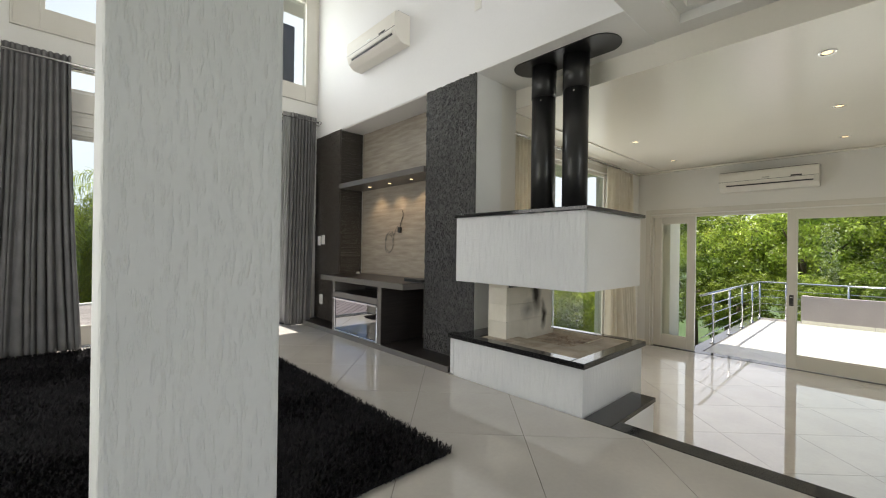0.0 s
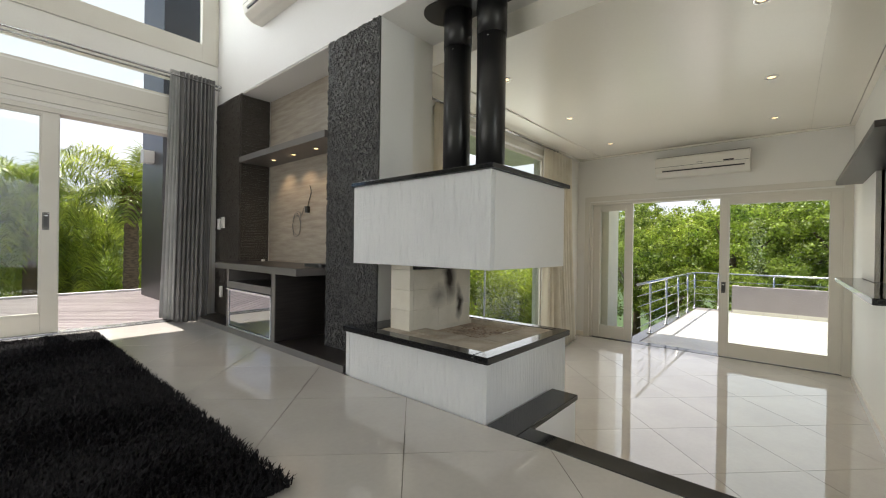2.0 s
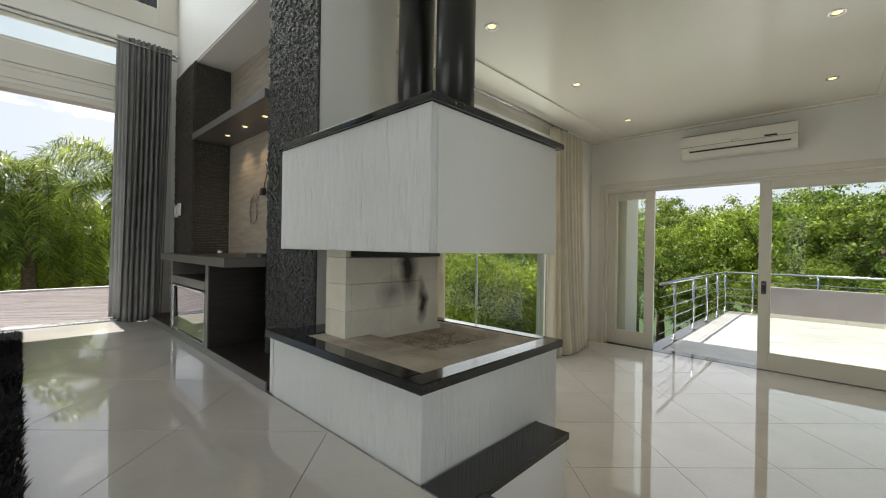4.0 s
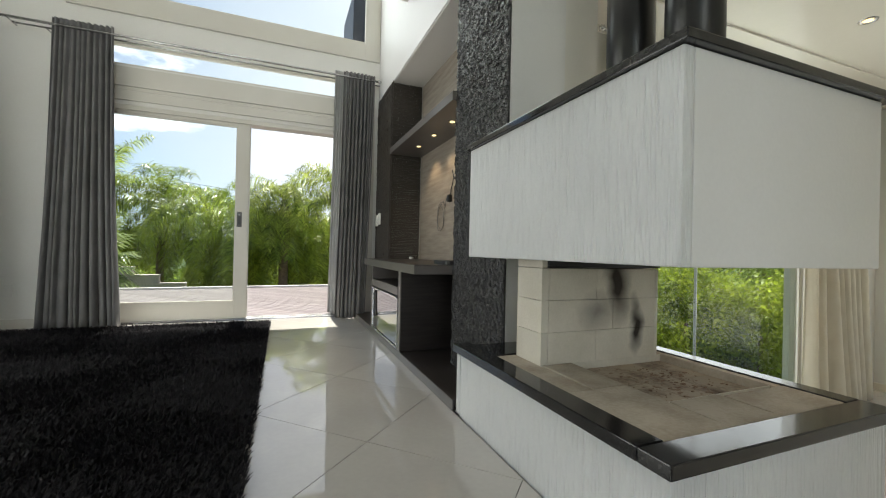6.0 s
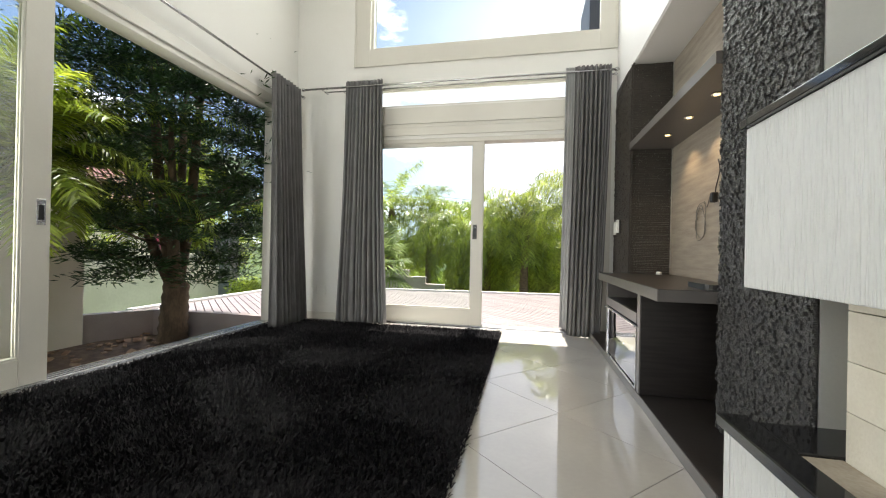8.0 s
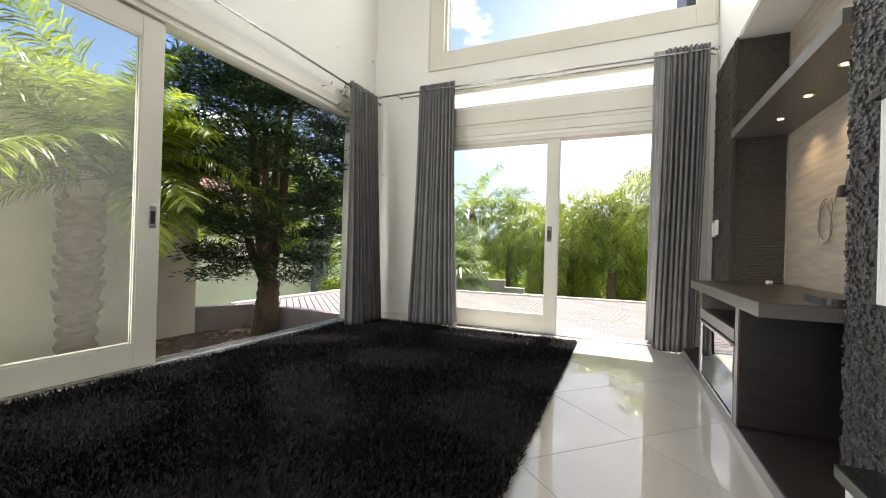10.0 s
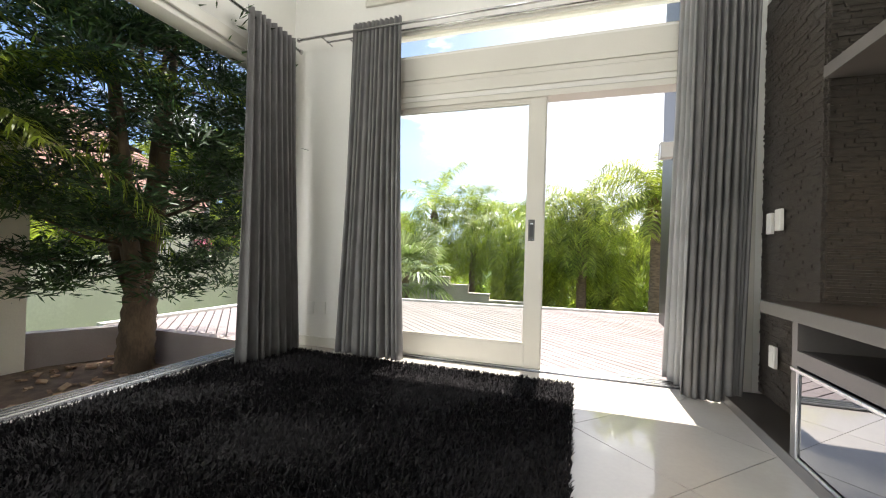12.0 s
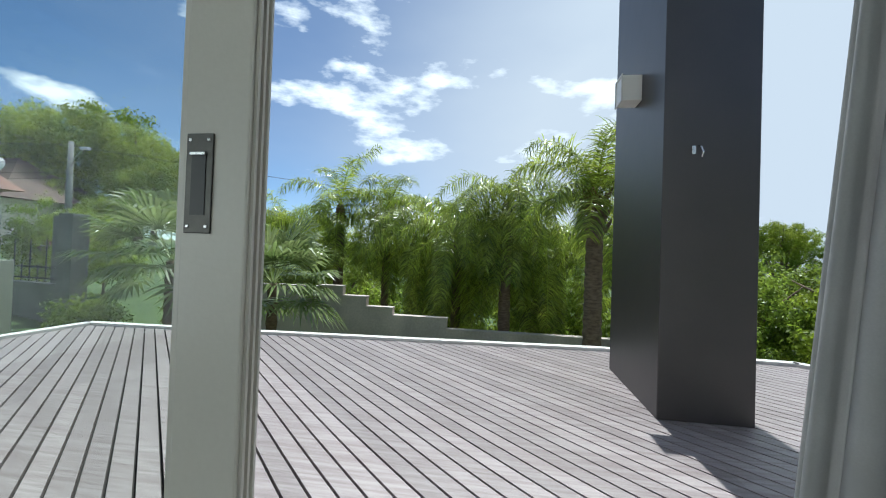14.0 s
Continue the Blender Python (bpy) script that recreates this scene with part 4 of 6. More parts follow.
# ---- curtains ----
def curtain(name, p0, p1, z1, z0, folds, amp, label, material, group, spread=(0, 0), lean=0.0, seed=0, bulge=0.0, foot=None):
    """A pleated curtain from p0 to p1 (plan points) with flaring folds; spread widens its foot, foot is the line of a blown hem."""
    r_ = np.random.default_rng(seed)
    t = thing(name, ((p0[0] + p1[0]) / 2, (p0[1] + p1[1]) / 2, z0), label, "curtain", group)
    a, b = Vector(p0), Vector(p1)
    along = (b - a).normalized()
    off = Vector((-along.y, along.x))
    if foot:
        off = Vector((0.8, 0.6))
    nu, nv = folds * 10, 36
    ph, am = r_.uniform(-0.7, 0.7, folds + 2), r_.uniform(0.4, 1.5, folds + 2)
    cuts = np.concatenate([[0.0], np.cumsum(r_.uniform(0.5, 1.7, folds))])
    cuts /= cuts[-1]
    vs, fs = [], []
    for j in range(nv + 1):
        v = j / nv
        wa, wb = a - along * spread[0] * v ** 1.4, b + along * spread[1] * v ** 1.4
        if foot:
            wa, wb = a.lerp(Vector(foot[0]), v), b.lerp(Vector(foot[1]), v)
        for i in range(nu + 1):
            u = i / nu
            k = u * folds * (1 - v) * 0.5 + float(np.interp(u, cuts, np.arange(folds + 1))) * (0.5 + 0.5 * v)
            f0, fr = int(k), k - int(k)
            amp_ = amp * (0.55 + 0.6 * v) * (am[f0] * (1 - fr) + am[f0 + 1] * fr)
            s = math.sin(2 * math.pi * k + (ph[f0] * (1 - fr) + ph[f0 + 1] * fr) * v * 2.2)
            s = math.copysign(abs(s) ** 0.75, s)
            p = wa.lerp(wb, u + 0.012 * math.sin(3 * u + 5 * v) * v)
            q = p + off * (amp_ * s + lean * v + bulge * math.sin(math.pi * u) * v * v) + along * (0.25 * amp_ * math.cos(2 * math.pi * k) * v)
            vs.append((q.x, q.y, z1 + (z0 - z1) * v + (0.006 * math.sin(7 * u + seed) if j == nv else 0)))
    for j in range(nv):
        for i in range(nu):
            n0 = j * (nu + 1) + i
            fs.append((n0, n0 + 1, n0 + nu + 2, n0 + nu + 1))
    at = ORIGIN[t]
    ob = raw("fabric", [(x - at.x, y - at.y, z - at.z) for x, y, z in vs], fs, material, t, at, smooth=True)
    md = ob.modifiers.new("thick", "SOLIDIFY")
    md.thickness = 0.004
    return t


curtain("grey_curtain", (-0.45, 5.50), (0.03, 5.50), 3.0, 0.012, 11, 0.036, "grey blackout curtain hanging in pleats by the terrace door", M_CURT, "living room curtains", (0.07, 0.09), seed=1)
rc = curtain("grey_curtain", (2.29, 5.50), (2.67, 5.50), 2.99, 0.012, 9, 0.04, "grey blackout curtain with a pale lining edge beside the dark stone", M_CURT, "living room curtains", (0.05, -0.08), seed=2)
M_LINING = mat("pale_lining", (0.58, 0.58, 0.575), 0.6, (0.50, 0.50, 0.495), 5, 300, 0.6, 14, trans=0.5)
lin = curtain("grey_curtain", (2.19, 5.505), (2.36, 5.52), 2.985, 0.02, 6, 0.034, "", M_LINING, "", seed=8, foot=((2.22, 5.92), (2.37, 5.53)))
lining = lin.children[0]
lining.name, lining.parent = "lining", rc
lining.location = ORIGIN[lining] - ORIGIN[rc]
bpy.data.objects.remove(lin)
tagged(lining, "pale lining turned outwards")
curtain("grey_curtain", (-1.06, 5.46), (-1.06, 4.90), 2.93, 0.015, 9, 0.045, "grey curtain drawn aside on the garden window", M_CURT, "living room curtains", (0.03, 0.08), lean=0.1, seed=3, bulge=0.05)
curtain("cream_curtain", (3.80, YD - 0.12), (4.25, YD - 0.12), 2.44, ZD + 0.01, 7, 0.03, "cream linen curtain at the dining window", M_CREAM, "dining room curtains", seed=4)
curtain("cream_curtain", (6.25, YD - 0.12), (7.15, YD - 0.12), 2.44, ZD + 0.01, 8, 0.05, "cream linen curtain pulled aside near the balcony", M_CREAM, "dining room curtains", (-0.05, 0.12), seed=5, bulge=-0.06)


def rod(p0, p1, r, label, knobs=True):
    t = thing("curtain_rod", tuple((a + b) / 2 for a, b in zip(p0, p1)), label, "curtain rod", "curtain rods")
    part("bar", tube([p0, p1], r, 12), M_STEEL, t)
    d = (Vector(p1) - Vector(p0)).normalized()
    for e, s in ((p0, -1), (p1, 1)):
        e = Vector(e)
        part("finial", tube([e, e + d * s * 0.012, e + d * s * 0.03, e + d * s * 0.045], [r * 1.1, r * 1.7, r * 1.7, r * 0.7], 12), M_STEEL, t)
    out = Vector((-d.y, d.x, 0))
    for s in (0.06, 0.94):
        c = Vector(p0).lerp(Vector(p1), s)
        side = out if (abs(d.x) > 0.5) == (out.y > 0) else -out
        if abs(d.x) > 0.5:
            w = Vector((0, 0.18, 0)) if p0[1] > 4 else Vector((0, 0.12, 0))
        else:
            w = Vector((-0.14, 0, 0))
        part("bracket", tube([c, c + w], 0.007, 8), M_STEEL, t)
    return t


rod((-1.0, 5.48, 2.925), (2.70, 5.48, 2.925), 0.013, "brushed steel curtain rod over the terrace door")
rod((-0.72, 5.55, 2.905), (2.70, 5.55, 2.905), 0.009, "thin second steel curtain rod over the terrace door")
rod((-1.08, 0.4, 2.87), (-1.08, 5.56, 2.87), 0.013, "brushed steel curtain rod over the garden window")
rod((3.75, YD - 0.12, 2.46), (6.65, YD - 0.12, 2.46), 0.013, "brushed steel curtain rod over the dining window")

# ---- rug ----
RX0, RX1, RY0, RY1 = -1.15, 1.54, 1.44, 5.42
rug = thing("shag_rug", ((RX0 + RX1) / 2, (RY0 + RY1) / 2, 0.0), "large black shaggy rug on the tiled floor", "rug")
part("backing", box(RX0 + 0.02, RX1 - 0.02, RY0 + 0.02, RY1 - 0.02, 0.001, 0.012), M_RUG, rug)
NP = 150000
px, py = rng.uniform(RX0, RX1, NP), rng.uniform(RY0, RY1, NP)
ang, ln = rng.uniform(0, 2 * np.pi, NP), rng.uniform(0.022, 0.045, NP)
comb = 0.9 * np.sin(px * 5.1 + 2 * np.sin(py * 2.3)) + 0.8 * np.cos(py * 6.3 + np.sin(px * 3.7))
ang = np.where(rng.random(NP) < 0.6, comb + rng.normal(0, 0.7, NP), ang)
tilt = rng.uniform(0.25, 1.15, NP)
dx, dy, dz = np.cos(ang) * np.sin(tilt) * ln, np.sin(ang) * np.sin(tilt) * ln, np.cos(tilt) * ln
wx, wy = -np.sin(ang) * 0.0032, np.cos(ang) * 0.0032
cx, cy = ORIGIN[rug].x, ORIGIN[rug].y
base = np.stack([px - cx, py - cy, np.full(NP, 0.008)], 1)
wv = np.stack([wx, wy, np.zeros(NP)], 1)
tv = np.stack([dx, dy, dz], 1)
mid = base + tv * 0.55 + np.stack([np.zeros(NP), np.zeros(NP), ln * 0.12], 1)
verts = np.stack([base - wv, base + wv, mid + wv, mid - wv, base + tv], 1).reshape(-1, 3)
me = bpy.data.meshes.new("shag")
k = np.arange(NP)[:, None] * 5
quads, tris = (k + np.array([0, 1, 2, 3])), (k + np.array([3, 2, 4]))
me.vertices.add(NP * 5)
me.vertices.foreach_set("co", verts.astype(np.float32).ravel())
me.loops.add(NP * 7)
me.loops.foreach_set("vertex_index", np.concatenate([quads, tris], 1).ravel().astype(np.int32))
me.polygons.add(NP * 2)
me.polygons.foreach_set("loop_start", (np.arange(NP)[:, None] * 7 + np.array([0, 4])).ravel().astype(np.int32))
me.update(calc_edges=True)
me.validate()
me.materials.append(M_RUG)
shag = new("shag", me)
shag.parent = rug
ORIGIN[shag] = ORIGIN[rug]
tagged(shag, "long black woollen fibre", kind="stuff")

# ---- dining room ----
def downlight(x, y, label="round recessed ceiling downlight, lit"):
    t = thing("downlight", (x, y, ZDC - 0.006), label, "ceiling light", "dining downlights")
    ring = bmesh.new()
    R = [(0.034, 0), (0.042, -0.006), (0.05, -0.006), (0.054, 0)]
    rows = [[ring.verts.new((x + r_ * math.cos(a), y + r_ * math.sin(a), ZDC - 0.0005 + h)) for a in (2 * math.pi * k / 28 for k in range(28))] for r_, h in R]
    for p_, q_ in zip(rows, rows[1:]):
        for k in range(28):
            ring.faces.new((p_[k], p_[(k + 1) % 28], q_[(k + 1) % 28], q_[k]))
    part("trim_ring", ring, M_CHROME, t)
    part("bulb", tube([(x, y, ZDC - 0.001), (x, y, ZDC - 0.004)], 0.028, 24), M_LAMP, t, "warm glowing lamp")
    lamp = new("downlight_lamp", bpy.data.lights.new("downlight_lamp", "SPOT"))
    lamp.data.energy, lamp.data.spot_size, lamp.data.spot_blend, lamp.data.color, lamp.data.shadow_soft_size = 7.0, radians(120), 0.8, (1.0, 0.80, 0.55), 0.04
    lamp.matrix_world = look((x, y, ZDC - 0.02), (x, y, 0))


for x, y in ((3.97, 0.15), (5.47, 0.15), (6.92, 0.16), (4.0, 2.06), (5.45, 2.06), (6.95, 2.07)):
    downlight(x, y)
slab = solid("bar_counter", box(4.0, 6.55, -0.95, -0.35, 0.65, 0.69, 0.003), M_GRANITE, "dark stone bar counter set in the wall hatch", "counter")
solid("bar_shelf", box(4.03, 6.63, -0.95, -0.35, 1.65, 1.69, 0.003), M_DWOOD, "dark wooden shelf hung over the bar counter", "shelf")
solid("bar_post", box(5.75, 6.55, -0.60, -0.545, 0.692, 1.648, 0.002), M_WALL, "white panel between bar counter and shelf", "panel")

# ---- outside of the house ----
# unseen overhangs added to keep sun off high window, dining floor and inner balcony
structure("eaves", box(XW - 0.9, 3.9, YN + 0.2, YN + 0.95, 5.0, 5.15), M_CONC)
structure("eaves_dining", box(3.37, XE + 0.2, YD + 0.2, YD + 1.5, ZDC + 0.1, ZDC + 0.3), M_CONC)
structure("eaves_balcony", box(XE + 0.2, 8.9, -3.6, YD + 0.2, ZDC + 0.1, ZDC + 0.3), M_CONC)
structure("wall_stub", box(XE + 0.2, 8.5, 2.42, 2.75, ZD, ZDC + 0.1), M_BEIGE, "beige rendered pier beside the balcony door")


def ramp(a, b, x):
    t = min(1.0, max(0.0, (x - a) / (b - a)))
    return t * t * (3 - 2 * t)


def ground_height(x, y):
    z = -0.72 - 0.6 * ramp(-3.9, -3.2, x) if x < 0 else -1.32
    z -= 2.3 * ramp(9.5, 15, y) * ramp(-10, -4, x) + 5.5 * ramp(8, 20, x)
    r = math.hypot(x, y)
    z -= 9 * ramp(35, 120, r) * (0.35 + 0.65 * ramp(-30, 10, x))
    z += 1.6 * ramp(20, 45, r) * ramp(-12, -35, -(-x)) if x < -12 else 0
    z += ramp(150, 900, r) * (14 + 26 * noise.noise((x * 0.0021, y * 0.0021, 3.0)) + 9 * noise.noise((x * 0.008, y * 0.008, 1.0)))
    return z


gv, gf = [], []
radii = [0.01, 2, 4, 6, 8, 10, 12, 14, 17, 20, 24, 29, 35, 45, 60, 80, 110, 150, 210, 300, 420, 600, 850, 1200, 1700, 2600]
NSEG = 96
for r in radii:
    for k in range(NSEG):
        a = 2 * math.pi * k / NSEG
        x, y = 2 + r * math.cos(a), 3 + r * math.sin(a)
        gv.append((x, y, ground_height(x, y)))
for i in range(len(radii) - 1):
    for k in range(NSEG):
        j = (k + 1) % NSEG
        gf.append((i * NSEG + k, i * NSEG + j, (i + 1) * NSEG + j, (i + 1) * NSEG + k))
ground = tagged(raw("ground", gv, gf, M_GRASS, smooth=True), "grassy sloping ground reaching wooded far hills", kind="structure")

# ---- terrace deck ----
ZK = -0.03
DECK = [(-3.62, 5.55), (-1.30, 5.55), (-1.30, YN + 0.2), (6.6, YN + 0.2), (6.6, 8.2), (4.85, 9.97), (2.9, 10.1), (-1.3, 9.73), (-3.62, 9.55)]
deck = structure("deck_base", prism([(-3.6, 5.6), (-1.5, 5.6), (-1.5, YN + 0.21), (6.5, YN + 0.21), (6.5, 8.2), (4.8, 9.9), (2.9, 10.05), (-1.3, 9.68), (-3.58, 9.5)], -0.45, ZK - 0.03), M_DECKGAP, "dark-stained timber terrace deck with diagonal boards")


def coping(pts, w, z0, z1, parent):
    for (ax, ay), (bx, by) in zip(pts, pts[1:]):
        d = Vector((bx - ax, by - ay)).normalized() * w
        part("coping", prism([(ax, ay), (bx, by), (bx + d.y * -1, by + d.x), (ax - d.y, ay + d.x)], z0, z1), M_CONC, parent)


edge = tagged(put_mesh("deck_edge", prism([(-3.74, 5.5), (-3.62, 5.5), (-3.62, 9.55), (-3.74, 9.66)], -1.2, 0.005), M_CONC, (-3.7, 7, -1.2)), "white concrete edge of the deck", kind="structure")
for (ax, ay), (bx, by) in (((-3.74, 9.66), (-1.3, 9.84)), ((-1.3, 9.84), (2.9, 10.21)), ((2.9, 10.21), (4.9, 10.08)), ((4.9, 10.08), (6.75, 8.25))):
    d = Vector((by - ay, ax - bx)).normalized() * 0.11
    part("coping", prism([(ax, ay), (ax + d.x, ay + d.y), (bx + d.x, by + d.y), (bx, by)], -1.2, 0.005), M_CONC, edge)
structure("deck_side", box(6.6, 6.75, YN + 0.2, 8.3, -1.2, 0.0), M_CONC)

pil = thing("terrace_pillar", (3.07, 8.67, ZK), "tall charcoal rendered terrace pillar", "pillar")
part("shaft", box(2.766, 3.377, 8.03, 9.31, ZK, 5.6, 0.006), M_CHAR, pil)
wl_ = thing("wall_lantern", (2.69, 8.6, 2.35), "square white box wall lantern on the charcoal pillar", "wall light")
part("body", box(2.61, 2.764, 8.51, 8.69, 2.36, 2.57, 0.004), M_WPLASTIC, wl_)
part("frame", frame_bars(8.50, 8.70, 2.35, 2.58, 2.60, 2.612, 0.014, axis="x"), M_CONC, wl_)
hk = thing("wall_hook", (2.93, 8.0, 1.75), "small chrome hook on the pillar", "hook")
part("plate", box(2.945, 2.97, 8.015, 8.028, 1.79, 1.85, 0.002), M_CHROME, hk)
part("hook", tube([(2.99, 8.02, 1.85), (2.995, 8.0, 1.84), (3.007, 7.992, 1.80), (3.0, 8.0, 1.775), (3.01, 8.01, 1.765)], 0.006, 8), M_CHROME, hk)

# ---- balcony ----
balc = structure("balcony_floor", box(XE + 0.2, 13.55, -4.5, 2.06, ZD - 0.3, ZD - 0.006), M_GROUT, "sunlit pale tiled balcony")
structure("balcony_kerb", box(XE + 0.2, 13.6, 1.90, 2.10, ZD - 0.3, ZD + 0.004), M_GRANITE)
rail = thing("balcony_railing", (11.0, 1.97, ZD), "stainless steel balcony railing with horizontal bars", "railing")
ZR = 0.36
corner = Vector((13.38, 1.95))
ends = [Vector((8.05, 1.95)), corner, Vector((13.38, -4.4))]
for zz, r in ((ZR, 0.024), (ZR - 0.2, 0.008), (ZR - 0.38, 0.008), (ZR - 0.56, 0.008), (ZR - 0.74, 0.008)):
    part("top_rail" if zz == ZR else "bar", tube([(8.05, 1.95, zz), (13.38, 1.95, zz)], r, 10), M_STEEL, rail)
    part("top_rail" if zz == ZR else "bar", tube([(13.38, 1.95, zz), (13.38, -4.4, zz)], r, 10), M_STEEL, rail)
for x, y in ((8.85, 1.95), (10.12, 1.95), (11.28, 1.95), (12.4, 1.95), (13.38, 1.95), (13.38, 1.42), (13.38, 0.3), (13.38, -0.8), (13.38, -2.0), (13.38, -3.2)):
    ps = part("post", tube([(x, y, ZD), (x, y, ZR - 0.02)], 0.02, 12), M_STEEL, rail)
    part("foot", tube([(x, y, ZD + 0.002), (x, y, ZD + 0.02)], 0.05, 14), M_STEEL, ps)
pl = thing("balcony_planter", (13.15, -1.7, ZD), "low mauve rendered planter wall on the balcony", "planter")
part("front", box(13.05, 13.17, -4.4, 1.1, ZD, 0.09, 0.006), M_MAUVE, pl)
part("end", box(13.172, 13.33, 0.98, 1.1, ZD, 0.09, 0.006), M_MAUVE, pl)
for k in range(9):
    part("skirt_tile", box(13.036, 13.048, -4.4 + k * 0.61, -3.796 + k * 0.61, ZD, ZD + 0.09), M_BEIGE, pl)

# ---- garden bed beside the window ----
bed = thing("garden_planter", (-2.4, 5.0, -0.6), "mauve rendered garden planter with bark chips", "planter")
part("wall_front", prism([(-3.52, 4.74), (-3.16, 5.40), (-3.28, 5.52), (-3.66, 4.78)], -0.9, 0.03), M_MAUVE, bed)
part("wall_end", prism([(-3.16, 5.40), (-1.43, 5.40), (-1.43, 5.52), (-3.28, 5.52)], -0.9, 0.032), M_MAUVE, bed)
part("soil", box(-3.44, -1.43, -2.0, 5.46, -0.9, -0.31), M_SOIL, bed)
for k in range(240):
    x, y = rng.uniform(-3.3, -1.5), rng.uniform(2.6, 5.36)
    if x < -3.2 and y > 4.7:
        continue
    s, c_ = rng.uniform(0.025, 0.07), bmesh.new()
    bmesh.ops.create_cube(c_, size=1)
    bmesh.ops.scale(c_, vec=(s * 1.3, s * 0.8, s * 0.28), verts=c_.verts)
    bmesh.ops.transform(c_, matrix=Matrix.Translation((x, y, -0.30 + rng.uniform(0, 0.025))) @ Euler((rng.uniform(-.4, .4), rng.uniform(-.4, .4), rng.uniform(0, 6))).to_matrix().to_4x4(), verts=c_.verts)
    part("bark_chip", c_, M_CHIP, bed)
structure("wall_wing", box(-3.74, -3.44, -4.0, 4.72, -0.9, 2.6), M_BEIGE, "beige rendered side wing wall")


# ---- plants ----
def frond_mesh(vs, fs, origin, az, el, length, droop, pairs, leaf_len, leaf_w, hang, r_, stem=0.012, spread=1.0, plume=0.45, heavy=False):
    """Adds one feather frond: a tapering rib and two rows of leaflets."""
    o_ = np.array(origin, float)
    out = np.array([math.cos(az), math.sin(az), 0.0])
    side = np.array([-math.sin(az), math.cos(az), 0.0])
    pts, e, p, step = [o_], el, o_.copy(), length / 14
    for k in range(14):
        p = p + step * (out * math.cos(e) + np.array([0, 0, 1.0]) * math.sin(e))
        e = max(-1.5, e - droop / 14 * (1.35 - k / 20 if heavy else 0.5 + k / 10))
        pts.append(p.copy())
    pts = np.array(pts)
    n0 = len(vs)
    for k, q in enumerate(pts):
        w = stem * (1.1 - k / 15)
        vs.extend([q - side * w, q + side * w, q + np.array([0, 0, w])])
    for k in range(len(pts) - 1):
        a, b = n0 + 3 * k, n0 + 3 * k + 3
        fs.extend([(a, a + 1, b + 1, b), (a, a + 2, b + 2, b), (a + 1, a + 2, b + 2, b + 1)])
    for k in range(pairs):
        s = 0.12 + 0.88 * (k + 0.5) / pairs
        f = s * 14
        i = min(13, int(f))
        q = pts[i] + (pts[i + 1] - pts[i]) * (f - i)
        d = pts[i + 1] - pts[i]
        d = d / np.linalg.norm(d)
        up = np.cross(side, d)
        ll = leaf_len * (0.35 + 0.65 * math.sin(math.pi * min(1, s * 0.92 + 0.08)) ** 0.6) * r_.uniform(0.8, 1.15)
        root = q
        for sg in (-1, 1):
            q = root
            v = side * sg * spread + d * r_.uniform(0.3, 0.8) + up * r_.uniform(-plume, plume)
            v = v / np.linalg.norm(v)
            wv_ = np.cross(v, up) * leaf_w
            n1 = len(vs)
            vs.extend([q - wv_ * 0.6, q + wv_ * 0.6])
            h_ = hang * r_.uniform(0.5, 1.5)
            for j, w_ in ((1, 1.0), (2, 0.75)):
                q = q + v * ll / 3
                vs.extend([q - wv_ * w_, q + wv_ * w_])
                v = v + np.array([0, 0, -h_])
                v = v / np.linalg.norm(v)
            vs.append(q + v * ll / 3)
            fs.extend([(n1, n1 + 1, n1 + 3, n1 + 2), (n1 + 2, n1 + 3, n1 + 5, n1 + 4), (n1 + 4, n1 + 5, n1 + 6)])


def palm_crown(seed, count, length, pairs, leaf_len, leaf_w, hang, el=(1.35, -0.5), droop=(1.0, 1.9), stem=0.014, spread=1.0, plume=0.45, heavy=False, trimmed=False):
    r_ = np.random.default_rng(seed)
    vs, fs = [], []
    for k in range(count):
        f = k / max(1, count - 1)
        az = k * 2.399 + r_.uniform(-.3, .3)
        reach = length * (0.55 if trimmed and math.cos(az) > 0.72 else 1.0)
        frond_mesh(vs, fs, (0, 0, 0.0), az, el[0] + (el[1] - el[0]) * f + r_.uniform(-.12, .12), reach * r_.uniform(0.8, 1.1),
                   r_.uniform(*droop), pairs, leaf_len, leaf_w, hang, r_, stem, spread, plume, heavy)
    me = bpy.data.meshes.new("crown")
    me.from_pydata([tuple(v) for v in vs], [], fs)
    me.materials.append(M_PALM)
    return me


M_DATE = mat("date_palm_leaf", (0.36, 0.44, 0.05), 0.32, (0.14, 0.21, 0.022), 1.6, 14, spec=0.6, trans=0.5, island=0.5)


def mesh_part(name, me, parent, offset, rot=0.0, scale=1.0, label=""):
    ob = new(name, me)
    ob.parent = parent
    ob.location, ob.rotation_euler, ob.scale = offset, (0, 0, rot), (scale,) * 3
    ORIGIN[ob] = ORIGIN[parent] + Vector(offset)
    return tagged(ob, label) if label else ob


def trunk(parent, base, top, r0, r1, rings, material, bumps=0.06, bend=0.0, name="trunk"):
    n_ = rings * 2
    pts, rs = [], []
    for k in range(n_ + 1):
        s = k / n_
        p = Vector(base).lerp(Vector(top), s) + Vector((bend * math.sin(math.pi * s), bend * 0.5 * math.sin(2 * s), 0))
        pts.append(p)
        rs.append((r0 + (r1 - r0) * s) * (1 + (bumps if k % 2 else -bumps)))
    return part(name, tube(pts, rs, 14), material, parent, smooth=True)


